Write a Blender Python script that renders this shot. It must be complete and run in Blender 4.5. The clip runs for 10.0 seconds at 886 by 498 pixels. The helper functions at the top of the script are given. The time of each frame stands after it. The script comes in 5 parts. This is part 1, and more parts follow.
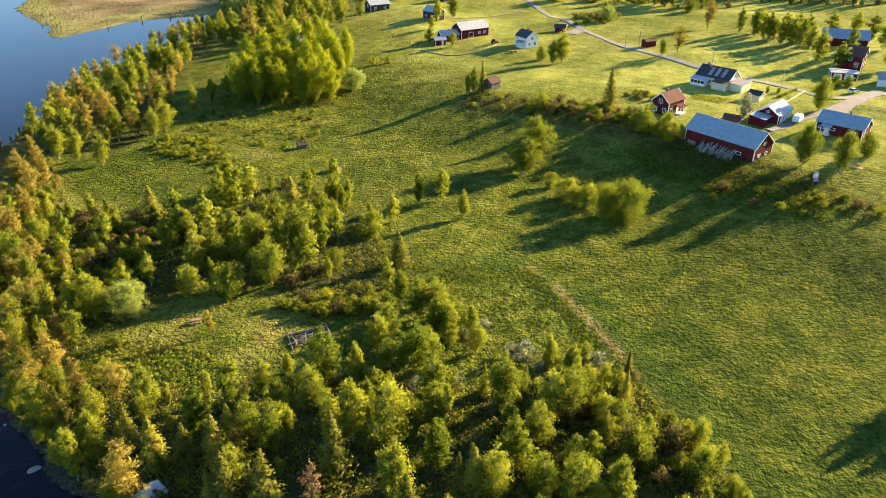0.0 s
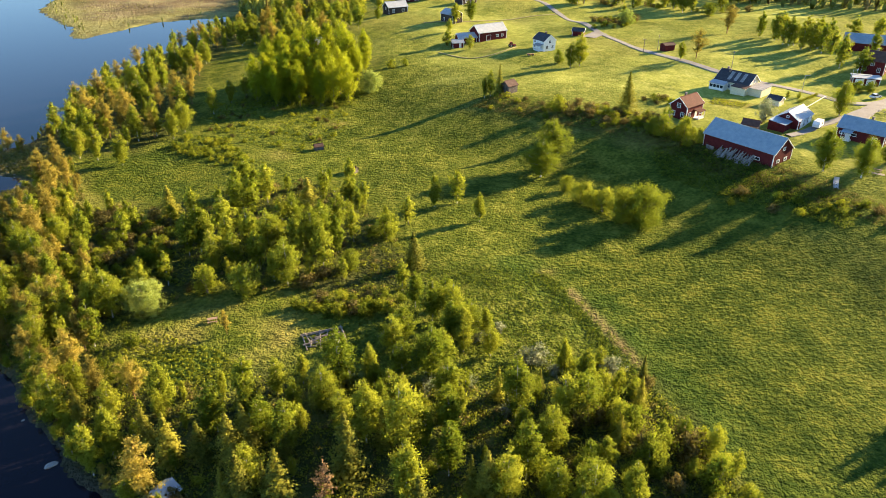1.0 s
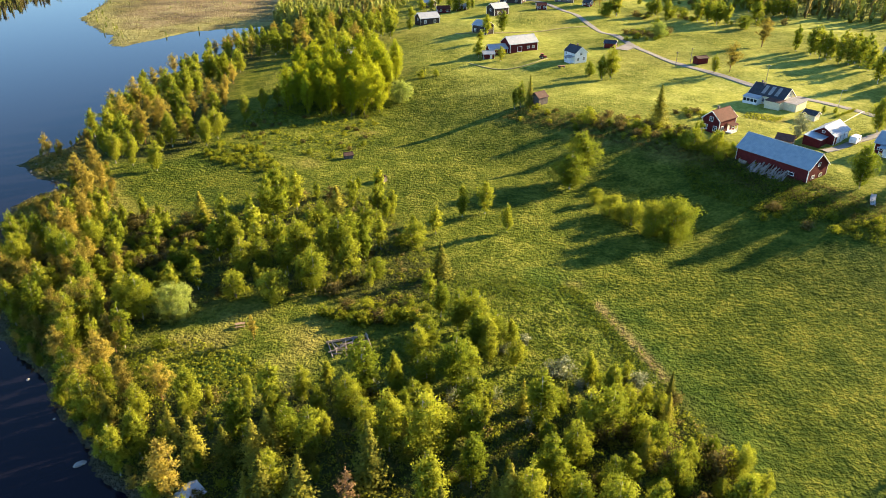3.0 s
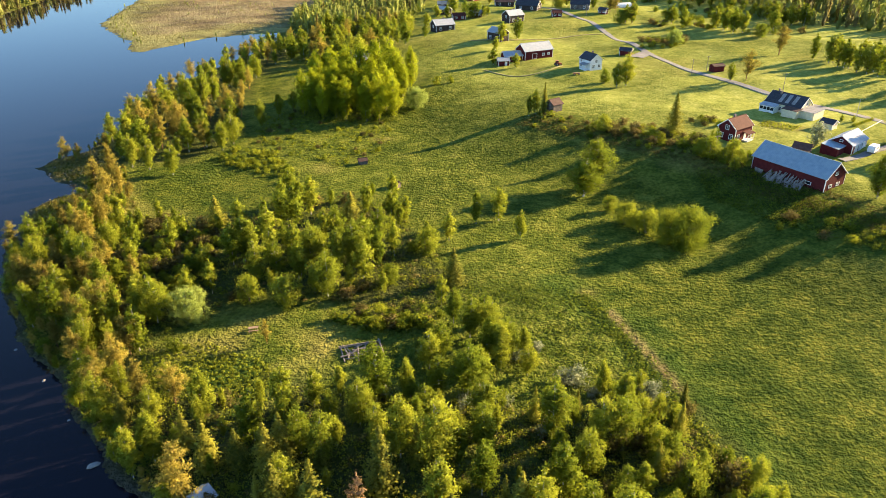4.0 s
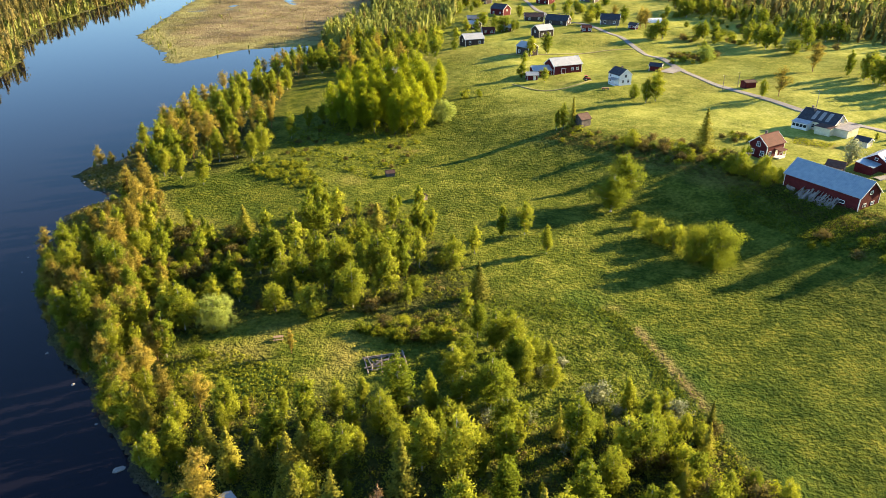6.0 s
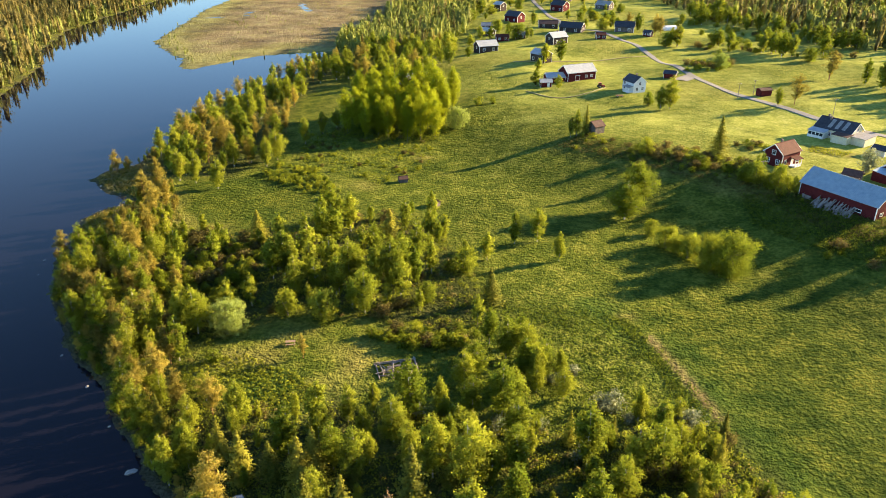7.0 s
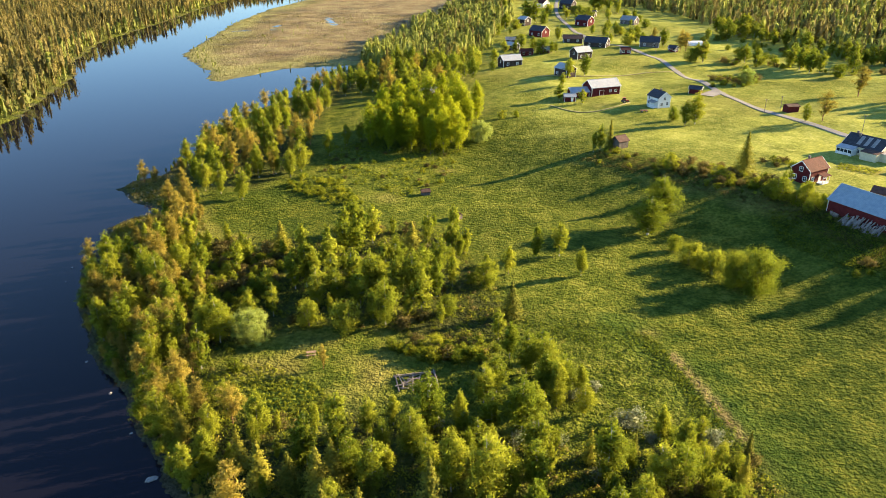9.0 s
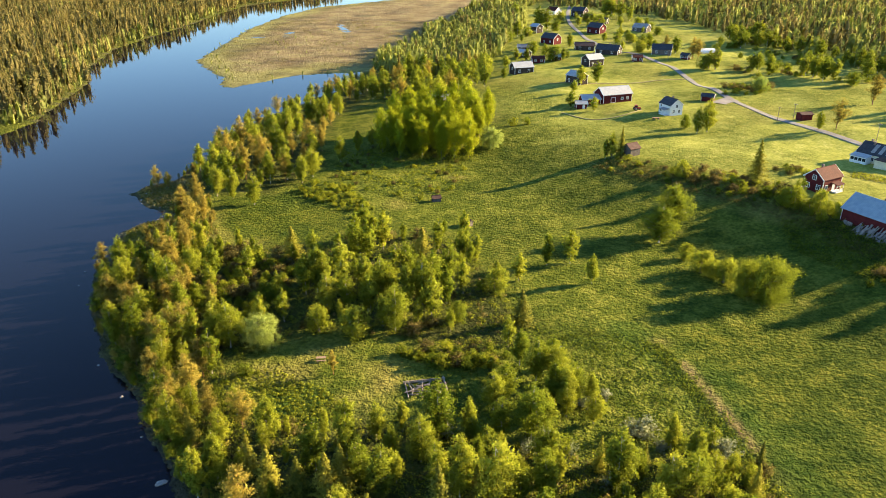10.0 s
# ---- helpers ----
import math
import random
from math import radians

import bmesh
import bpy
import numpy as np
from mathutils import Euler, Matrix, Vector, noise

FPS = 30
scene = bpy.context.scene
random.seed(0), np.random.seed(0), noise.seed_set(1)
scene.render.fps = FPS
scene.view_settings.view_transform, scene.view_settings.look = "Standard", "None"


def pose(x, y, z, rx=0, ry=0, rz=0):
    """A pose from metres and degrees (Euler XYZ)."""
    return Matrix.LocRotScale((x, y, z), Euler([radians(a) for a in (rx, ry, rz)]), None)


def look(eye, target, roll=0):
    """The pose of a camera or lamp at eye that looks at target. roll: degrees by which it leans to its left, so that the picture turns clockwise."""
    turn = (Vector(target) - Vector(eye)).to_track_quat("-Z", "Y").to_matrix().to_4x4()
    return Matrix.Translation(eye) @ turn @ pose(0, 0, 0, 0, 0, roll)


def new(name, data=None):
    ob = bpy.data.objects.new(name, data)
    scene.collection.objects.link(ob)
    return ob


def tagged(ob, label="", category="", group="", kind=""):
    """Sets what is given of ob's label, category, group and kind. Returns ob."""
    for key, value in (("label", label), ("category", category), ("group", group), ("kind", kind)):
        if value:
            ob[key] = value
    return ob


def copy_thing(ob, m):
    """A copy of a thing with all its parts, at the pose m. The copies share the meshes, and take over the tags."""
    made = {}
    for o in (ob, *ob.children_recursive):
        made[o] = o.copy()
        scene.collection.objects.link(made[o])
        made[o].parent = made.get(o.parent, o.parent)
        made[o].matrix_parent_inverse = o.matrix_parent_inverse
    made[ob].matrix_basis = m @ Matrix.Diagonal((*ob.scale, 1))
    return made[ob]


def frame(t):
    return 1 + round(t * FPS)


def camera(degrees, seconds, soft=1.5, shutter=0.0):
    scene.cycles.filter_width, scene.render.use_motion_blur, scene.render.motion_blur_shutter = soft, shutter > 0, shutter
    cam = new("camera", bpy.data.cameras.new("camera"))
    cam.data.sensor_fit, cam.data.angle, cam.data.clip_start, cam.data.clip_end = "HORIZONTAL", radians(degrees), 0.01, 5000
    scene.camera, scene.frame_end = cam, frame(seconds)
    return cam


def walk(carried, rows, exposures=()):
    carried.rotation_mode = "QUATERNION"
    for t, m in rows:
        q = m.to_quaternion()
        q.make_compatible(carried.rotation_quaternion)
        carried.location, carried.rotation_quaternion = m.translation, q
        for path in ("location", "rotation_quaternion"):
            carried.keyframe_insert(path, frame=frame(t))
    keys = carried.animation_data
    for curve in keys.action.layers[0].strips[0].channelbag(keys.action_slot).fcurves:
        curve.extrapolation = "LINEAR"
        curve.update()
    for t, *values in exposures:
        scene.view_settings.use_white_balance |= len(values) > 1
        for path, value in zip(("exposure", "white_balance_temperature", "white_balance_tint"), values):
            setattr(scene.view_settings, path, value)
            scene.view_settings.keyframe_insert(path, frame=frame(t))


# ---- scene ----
cam = camera(64.55, 10.0, soft=0.5)
# seconds, turn to the left, tilt
PATH = [(0.0, 0.0, -28.31), (0.5, 0.71, -28.21), (1.0, 1.40, -28.10), (1.5, 2.04, -27.96), (2.0, 2.67, -27.77), (2.5, 3.28, -27.53),
        (4.0, 5.09, -26.77), (4.5, 5.69, -26.51), (5.0, 6.27, -26.26), (5.5, 6.84, -25.99), (7.0, 8.53, -25.21), (7.5, 9.06, -24.95),
        (8.0, 9.54, -24.69), (8.5, 10.0, -24.42), (9.0, 10.46, -24.15), (9.5, 10.92, -23.89), (10.0, 11.39, -23.62)]
EYE_HEIGHT = 82.0
walk(cam, [(t, pose(0, 0, EYE_HEIGHT, 90 + p, 0, a)) for t, a, p in PATH])

# ---- light: a low evening sun ahead on the right ----
SUN_TURN, SUN_RISE = 30.0, 18.0  # degrees from +x towards +y; above the horizon
scene.view_settings.exposure = 2.31
sun_way = Vector((math.cos(radians(SUN_TURN)) * math.cos(radians(SUN_RISE)), math.sin(radians(SUN_TURN)) * math.cos(radians(SUN_RISE)), math.sin(radians(SUN_RISE))))
sun = new("sun", bpy.data.lights.new("sun", "SUN"))
sun.data.energy, sun.data.angle, sun.data.color = 5.0, radians(0.6), (1.0, 0.735, 0.41)
sun.matrix_world = look(sun_way * 300, (0, 0, 0))
world = bpy.data.worlds.new("sky")
scene.world = world
world.use_nodes = True
wn = world.node_tree.nodes
sky = wn.new("ShaderNodeTexSky")
sky.sky_type, sky.sun_disc, sky.sun_elevation, sky.sun_rotation = "NISHITA", False, radians(SUN_RISE), radians(90 - SUN_TURN)
sky.altitude, sky.air_density, sky.dust_density = 200, 1.0, 0.1
sky.ozone_density = 4.5
wn["Background"].inputs[1].default_value = 0.075
world.node_tree.links.new(sky.outputs[0], wn["Background"].inputs[0])
# ---- lie of the land (metres, water level at z = 0) ----
NEAR_BANK = [(82, -410), (14, -82), (-30, 41), (-53, 74), (-63, 82), (-78, 96), (-89, 105), (-107, 123), (-123, 145), (-133, 165), (-137, 176), (-134, 185),
             (-129, 192), (-134, 196), (-142, 200), (-149, 205), (-155, 210), (-154, 218), (-149, 226), (-150, 249), (-160, 292), (-159, 323), (-153, 372), (-146, 406), (-145, 444), (-152, 469)]
MARSH_EDGE = [(-166, 464), (-180, 456), (-194, 445), (-206, 416), (-213, 396), (-224, 405), (-237, 434), (-260, 455), (-288, 489), (-298, 525), (-323, 615),
              (-346, 700), (-366, 830), (-372, 960), (-335, 1053), (-205, 1367)]
FAR_BANK = [(137, 1913), (27, 1982), (-342, 1435), (-456, 1088), (-477, 974), (-459, 871), (-420, 705), (-400, 594), (-385, 532), (-342, 440),
            (-312, 402), (-292, 359), (-266, 297), (-261, 268), (-253, 137), (-232, 0), (-205, -410)]
WOOD_EDGE = [(-82, 1367), (-116, 1047), (-119, 843), (-133, 701), (-142, 597), (-145, 518), (-148, 472)]
RIVER = NEAR_BANK + MARSH_EDGE + FAR_BANK
MARSH = [NEAR_BANK[-1]] + MARSH_EDGE + WOOD_EDGE
POND = [(-554, 689), (-556, 738), (-562, 821), (-595, 966), (-595, 1020), (-530, 902), (-521, 829), (-543, 760), (-535, 699)]
CAUSEWAY = [(-603, 705), (-584, 722), (-581, 762), (-595, 834), (-619, 948), (-641, 1043)]
POOLS = [((-312, 630), (-298, 637), 2.0), ((-284, 649), (-294, 689), 1.8), ((-265, 755), (-239, 695), 2.6), ((-140, 862), (-132, 885), 6.0)]
PLATEAU = [(-130, 820), (-82, 547), (-55, 410), (-20, 317), (11, 251), (41, 230), (66, 215), (82, 193), (101, 161), (137, 131), (205, 96),
           (547, 55), (1230, 273), (1230, 2050), (-130, 2050)]


def smooth(v):
    v = np.clip(v, 0.0, 1.0)
    return v * v * (3 - 2 * v)


def far_from(x, y, line, closed=True):
    """The distance of points from a line of corners."""
    best = np.full(np.shape(x), 1e9)
    ends = line[1:] + line[:1] if closed else line[1:]
    for (ax, ay), (bx, by) in zip(line, ends):
        dx, dy = bx - ax, by - ay
        k = np.clip(((x - ax) * dx + (y - ay) * dy) / (dx * dx + dy * dy), 0, 1)
        best = np.minimum(best, np.hypot(x - ax - k * dx, y - ay - k * dy))
    return best


def within(x, y, line):
    """Whether points lie inside a closed outline."""
    odd = np.zeros(np.shape(x), bool)
    for (ax, ay), (bx, by) in zip(line, line[1:] + line[:1]):
        if ay != by:
            odd ^= ((ay > y) != (by > y)) & (x < (bx - ax) * (y - ay) / (by - ay) + ax)
    return odd


def depth_in(x, y, line):
    """How far inside an outline points lie; outside it less than nothing."""
    d = far_from(x, y, line)
    return np.where(within(x, y, line), d, -d)


def rough(x, y, size, seed=0):
    """Smooth noise from -1 to 1 with lumps of the given size."""
    u, v = x / size + 31.7 * seed, y / size - 17.3 * seed
    iu, iv = np.floor(u), np.floor(v)
    fu, fv = smooth(u - iu), smooth(v - iv)

    def corner(a, b):
        s = np.sin(a * 127.1 + b * 311.7 + seed * 74.7) * 43758.5453
        return 2 * (s - np.floor(s)) - 1

    low = corner(iu, iv) * (1 - fu) + corner(iu + 1, iv) * fu
    high = corner(iu, iv + 1) * (1 - fu) + corner(iu + 1, iv + 1) * fu
    return low * (1 - fv) + high * fv


def height(x, y):
    """The ground's height, without its small lumps."""
    x, y = np.asarray(x, float), np.asarray(y, float)
    wet = depth_in(x, y, RIVER) + 1.5 * rough(x, y, 9, 1) + 0.8 * rough(x, y, 3.5, 2)
    pond = depth_in(x, y, POND)
    land = -np.maximum(wet, pond)
    marsh = smooth((depth_in(x, y, MARSH) + 8) / 12)
    low = 0.15 + 2.6 * smooth(land / 16) + 5 * smooth((land - 90) / 400)
    north = smooth((y - 250) / 50)
    east = smooth((x - 82) / 35) * (1 - north)
    up = smooth((depth_in(x, y, PLATEAU) + 46 + 45 * north + 30 * east) / (55 + 85 * north + 52 * east))
    z = low + up * (8.0 + 5 * smooth((y - 300) / 500)) + (0.5 + 0.9 * north) * rough(x, y, 38, 3) * smooth(land / 40) + 0.9 * north * rough(x, y, 21, 44) * smooth(land / 60)
    z = z * (1 - marsh) + marsh * (0.35 + 0.15 * rough(x, y, 14, 4))
    for a, b, wide_ in POOLS:
        z = np.where(far_from(x, y, [a, b], False) < wide_ + 1.5 * rough(x, y, 6, 45), -0.3, z)
    return np.where(land < 0, np.maximum(land * 0.35, -3.0), z)

# ---- materials ----
def shader(name):
    m = bpy.data.materials.new(name)
    m.use_nodes = True
    nt = m.node_tree
    return m, nt, nt.nodes["Principled BSDF"], nt.links.new


def noise_node(nt, scale, detail=4.0, rough_=0.6, coord="Object", stretch=(1, 1, 1)):
    tc, mp, no = nt.nodes.new("ShaderNodeTexCoord"), nt.nodes.new("ShaderNodeMapping"), nt.nodes.new("ShaderNodeTexNoise")
    mp.inputs["Scale"].default_value = stretch
    no.inputs["Scale"].default_value, no.inputs["Detail"].default_value, no.inputs["Roughness"].default_value = scale, detail, rough_
    nt.links.new(tc.outputs[coord], mp.inputs[0])
    nt.links.new(mp.outputs[0], no.inputs[0])
    return no.outputs[0]


def ramp(nt, value, stops):
    r = nt.nodes.new("ShaderNodeValToRGB")
    while len(r.color_ramp.elements) < len(stops):
        r.color_ramp.elements.new(0.5)
    for e, (p, c) in zip(r.color_ramp.elements, stops):
        e.position, e.color = p, (*c, 1)
    nt.links.new(value, r.inputs[0])
    return r.outputs[0]


def blend(nt, factor, a, b, how="MIX"):
    n = nt.nodes.new("ShaderNodeMix")
    n.data_type, n.blend_type = "RGBA", how
    for socket, v in zip((n.inputs[0], n.inputs[6], n.inputs[7]), (factor, a, b)):
        if isinstance(v, bpy.types.NodeSocket):
            nt.links.new(v, socket)
        elif isinstance(v, (int, float)):
            socket.default_value = v
        else:
            socket.default_value = (*v, 1)
    return n.outputs[2]


def calc(nt, op, a, b=0.0, clamp=False):
    n = nt.nodes.new("ShaderNodeMath")
    n.operation, n.use_clamp = op, clamp
    for socket, v in zip(n.inputs, (a, b)):
        if isinstance(v, bpy.types.NodeSocket):
            nt.links.new(v, socket)
        else:
            socket.default_value = v
    return n.outputs[0]


def bump(nt, value, strength, distance):
    b = nt.nodes.new("ShaderNodeBump")
    b.inputs["Strength"].default_value, b.inputs["Distance"].default_value = strength, distance
    nt.links.new(value, b.inputs["Height"])
    return b.outputs[0]


def surface(name, dark, light, scale=2.0, rough_=0.8, metal=0.0, grain=30.0, lift=0.3, depth=0.02, stretch=(1, 1, 1)):
    """A weathered surface: two scales of variation and a fine relief."""
    m, nt, bs, link = shader(name)
    wide, fine = noise_node(nt, scale, 5), noise_node(nt, grain, 3, stretch=stretch)
    both = calc(nt, "ADD", calc(nt, "MULTIPLY", wide, 0.6), calc(nt, "MULTIPLY", fine, 0.4))
    link(ramp(nt, both, [(0.32, dark), (0.68, light)]), bs.inputs["Base Color"])
    bs.inputs["Roughness"].default_value, bs.inputs["Metallic"].default_value = rough_, metal
    link(bump(nt, fine, lift, depth), bs.inputs["Normal"])
    return m


def seamed(name, dark, light, gap, rough_=0.45, metal=0.0, axis="X", sharp=0.5, depth=0.03):
    """Sheets, boards or tiles with seams every gap metres along one axis of the object."""
    m, nt, bs, link = shader(name)
    tc, wv = nt.nodes.new("ShaderNodeTexCoord"), nt.nodes.new("ShaderNodeTexWave")
    wv.wave_type, wv.bands_direction, wv.wave_profile = "BANDS", axis, "SAW"
    wv.inputs["Scale"].default_value = 0.314 / gap
    link(tc.outputs["Object"], wv.inputs[0])
    wide = noise_node(nt, 0.9, 5, 0.65)
    bs.inputs["Specular IOR Level"].default_value = 0.12 if rough_ > 0.65 else 0.3
    col = ramp(nt, wide, [(0.3, dark), (0.7, light)])
    line = ramp(nt, wv.outputs[1], [(0.0, (sharp,) * 3), (0.12, (1, 1, 1))])
    link(blend(nt, 1.0, col, line, "MULTIPLY"), bs.inputs["Base Color"])
    bs.inputs["Roughness"].default_value, bs.inputs["Metallic"].default_value = rough_, metal
    link(bump(nt, wv.outputs[1], 0.6, depth), bs.inputs["Normal"])
    return m


def foliage(name, dark, light, glow=0.45, spread=0.72, own="Random"):
    """Thin leaves that let some light through; every tree and every spray differs a little."""
    m, nt, bs, link = shader(name)
    geo = nt.nodes.new("ShaderNodeNewGeometry")
    if own == "Random":
        each = nt.nodes.new("ShaderNodeObjectInfo").outputs["Random"]
    else:
        at = nt.nodes.new("ShaderNodeAttribute")
        at.attribute_name, each = own, at.outputs["Fac"]
    mixv = calc(nt, "ADD", calc(nt, "MULTIPLY", each, spread), calc(nt, "MULTIPLY", geo.outputs["Random Per Island"], 1 - spread))
    col = ramp(nt, mixv, [(0.1, dark), (0.9, light)])
    link(col, bs.inputs["Base Color"])
    bs.inputs["Roughness"].default_value = 0.75
    bs.inputs["Specular IOR Level"].default_value = 0.06
    tr, mx = nt.nodes.new("ShaderNodeBsdfTranslucent"), nt.nodes.new("ShaderNodeMixShader")
    link(blend(nt, 1.0, col, (0.95, 1.0, 0.65), "MULTIPLY"), tr.inputs[0])
    mx.inputs[0].default_value = glow
    link(bs.outputs[0], mx.inputs[1])
    link(tr.outputs[0], mx.inputs[2])
    link(mx.outputs[0], nt.nodes["Material Output"].inputs[0])
    return m


BIRCH_LEAF = foliage("birch_leaf", (0.165, 0.22, 0.020), (0.385, 0.41, 0.045), 0.5)
ASPEN_LEAF = foliage("aspen_leaf", (0.27, 0.32, 0.014), (0.44, 0.48, 0.028), 0.52)
SALLOW_LEAF = foliage("sallow_leaf", (0.30, 0.38, 0.09), (0.42, 0.49, 0.15), 0.55)
GREY_LEAF = foliage("grey_leaf", (0.17, 0.20, 0.12), (0.32, 0.35, 0.25), 0.3)
BLOSSOM = foliage("blossom", (0.30, 0.34, 0.20), (0.60, 0.60, 0.45), 0.3)
SHRUB_LEAF = foliage("shrub_leaf", (0.14, 0.185, 0.018), (0.36, 0.38, 0.035), 0.5)
SPRUCE_LEAF = foliage("spruce_needle", (0.11, 0.125, 0.02), (0.38, 0.36, 0.05), 0.45)
PINE_LEAF = foliage("pine_needle", (0.22, 0.19, 0.04), (0.45, 0.365, 0.08), 0.5)
DEAD_LEAF = foliage("dry_needle", (0.16, 0.11, 0.06), (0.30, 0.20, 0.11), 0.2)
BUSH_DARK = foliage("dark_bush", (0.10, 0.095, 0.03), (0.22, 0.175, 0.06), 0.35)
SEDGE = foliage("sedge", (0.24, 0.21, 0.09), (0.38, 0.34, 0.15), 0.45, 0.0)
GRASS_BLADE = foliage("grass_blade", (0.11, 0.165, 0.020), (0.25, 0.30, 0.038), 0.5, 0.0)
# leaf colour lifted and paled to stand in for haze over the far woods
HAZED_GREEN = foliage("hazed_leaf", (0.17, 0.20, 0.06), (0.40, 0.43, 0.12), 0.6, 0.8, "tint")
FAR_PINE = foliage("far_needle", (0.14, 0.135, 0.05), (0.32, 0.27, 0.10), 0.55, 0.8, "tint")
BIRCH_BARK = surface("birch_bark", (0.25, 0.23, 0.20), (0.75, 0.73, 0.68), 1.2, 0.8, grain=6, stretch=(1, 1, 4))
GREY_BARK = surface("grey_bark", (0.10, 0.085, 0.065), (0.26, 0.22, 0.17), 1.5, 0.9)
PINE_BARK = surface("pine_bark", (0.14, 0.07, 0.035), (0.36, 0.19, 0.09), 1.0, 0.9)
RED_BOARD = seamed("red_board", (0.07, 0.012, 0.013), (0.125, 0.021, 0.02), 0.22, 0.85, axis="DIAGONAL", sharp=0.6, depth=0.02)
DARK_BOARD = seamed("dark_board", (0.035, 0.028, 0.024), (0.08, 0.06, 0.05), 0.22, 0.85, axis="DIAGONAL", sharp=0.6)
GREY_BOARD = seamed("grey_board", (0.075, 0.065, 0.058), (0.17, 0.15, 0.13), 0.22, 0.9, axis="Z", sharp=0.45)
CREAM_BOARD = seamed("cream_board", (0.60, 0.54, 0.36), (0.74, 0.68, 0.48), 0.2, 0.7, axis="Z", sharp=0.8)
WHITE_BOARD = seamed("white_board", (0.62, 0.64, 0.62), (0.78, 0.79, 0.77), 0.2, 0.7, axis="Z", sharp=0.85)
WHITE_PAINT = surface("white_paint", (0.68, 0.68, 0.65), (0.82, 0.82, 0.80), 3, 0.6)
METAL_ROOF = seamed("metal_roof", (0.28, 0.31, 0.33), (0.40, 0.42, 0.43), 0.6, 0.6, 0.1, sharp=0.8)
BLUE_ROOF = seamed("blue_roof", (0.20, 0.27, 0.32), (0.30, 0.37, 0.41), 0.5, 0.5, 0.15, sharp=0.8)
DARK_ROOF = seamed("dark_roof", (0.022, 0.024, 0.030), (0.055, 0.056, 0.062), 0.4, 0.6, axis="Y", sharp=0.7)
TILE_ROOF = seamed("tile_roof", (0.062, 0.020, 0.016), (0.095, 0.030, 0.023), 0.33, 0.8, axis="Y", sharp=0.65)
BROWN_ROOF = seamed("brown_roof", (0.07, 0.042, 0.034), (0.12, 0.075, 0.06), 0.5, 0.8, axis="Y", sharp=0.7)
GREY_ROOF = seamed("grey_roof", (0.20, 0.20, 0.19), (0.33, 0.32, 0.31), 0.8, 0.8, sharp=0.8)
OLD_WOOD = surface("old_wood", (0.12, 0.10, 0.085), (0.34, 0.29, 0.24), 1.5, 0.9, grain=12, stretch=(1, 6, 1))
NEW_WOOD = surface("fresh_wood", (0.20, 0.13, 0.08), (0.32, 0.22, 0.14), 1.5, 0.8)
BRICK = surface("chimney_brick", (0.10, 0.08, 0.07), (0.22, 0.17, 0.14), 3, 0.9)
STONE = surface("stone", (0.15, 0.14, 0.13), (0.36, 0.34, 0.31), 1.5, 0.9, depth=0.06)
CONCRETE = surface("concrete", (0.30, 0.29, 0.27), (0.42, 0.41, 0.38), 2, 0.9)
GRAVEL = surface("gravel", (0.12, 0.115, 0.105), (0.24, 0.23, 0.21), 0.25, 0.95, grain=4, lift=0.5, depth=0.05)
TRACK = surface("worn_track", (0.16, 0.15, 0.045), (0.30, 0.26, 0.10), 0.3, 0.95, grain=3, lift=0.5, depth=0.05)
CAR_PAINT = surface("car_paint", (0.55, 0.56, 0.57), (0.62, 0.63, 0.64), 1, 0.25)
TRACTOR_RED = surface("tractor_red", (0.30, 0.03, 0.02), (0.42, 0.05, 0.035), 2, 0.5)
RUBBER = surface("rubber", (0.015, 0.015, 0.015), (0.04, 0.04, 0.04), 4, 0.9)
STEEL = surface("steel", (0.35, 0.35, 0.35), (0.5, 0.5, 0.5), 3, 0.4, 0.8)
CANVAS = surface("white_canvas", (0.70, 0.70, 0.69), (0.82, 0.82, 0.80), 1.5, 0.7)
GLASS, _nt, _bs, _ = shader("window_glass")
_bs.inputs["Base Color"].default_value, _bs.inputs["Roughness"].default_value = (0.02, 0.025, 0.03, 1), 0.06

WATER, nt, bs, link = shader("river_water")
bs.inputs["Base Color"].default_value = (0.005, 0.005, 0.010, 1)
bs.inputs["Roughness"].default_value, bs.inputs["IOR"].default_value, bs.inputs["Specular IOR Level"].default_value = 0.04, 1.333, 0.23
ripple = noise_node(nt, 0.35, 6, 0.6, stretch=(1.0, 0.5, 1.0))
patch = ramp(nt, noise_node(nt, 0.012, 3, 0.55, stretch=(0.5, 2.2, 1)), [(0.4, (0.25,) * 3), (0.65, (1, 1, 1))])
link(bump(nt, calc(nt, "MULTIPLY", ripple, patch), 0.022, 0.05), bs.inputs["Normal"])

GROUND, nt, bs, link = shader("ground")


def mask(name):
    a = nt.nodes.new("ShaderNodeAttribute")
    a.attribute_name = name
    return a.outputs["Fac"]


wide, mid, fine, tiny = noise_node(nt, 0.035, 5), noise_node(nt, 0.22, 4, 0.55), noise_node(nt, 1.1, 3, 0.55), noise_node(nt, 5.0, 4, 0.7)
both = calc(nt, "ADD", calc(nt, "MULTIPLY", mid, 0.5), calc(nt, "MULTIPLY", fine, 0.5))
meadow = ramp(nt, both, [(0.37, (0.045, 0.068, 0.009)), (0.5, (0.100, 0.124, 0.016)), (0.64, (0.19, 0.195, 0.035))])
lush = ramp(nt, both, [(0.40, (0.024, 0.042, 0.006)), (0.5, (0.056, 0.077, 0.010)), (0.60, (0.110, 0.122, 0.016))])
lush = blend(nt, ramp(nt, noise_node(nt, 0.07, 4), [(0.48, (0, 0, 0)), (0.66, (0.5,) * 3)]), lush, ramp(nt, both, [(0.38, (0.020, 0.042, 0.007)), (0.62, (0.056, 0.088, 0.014))]))
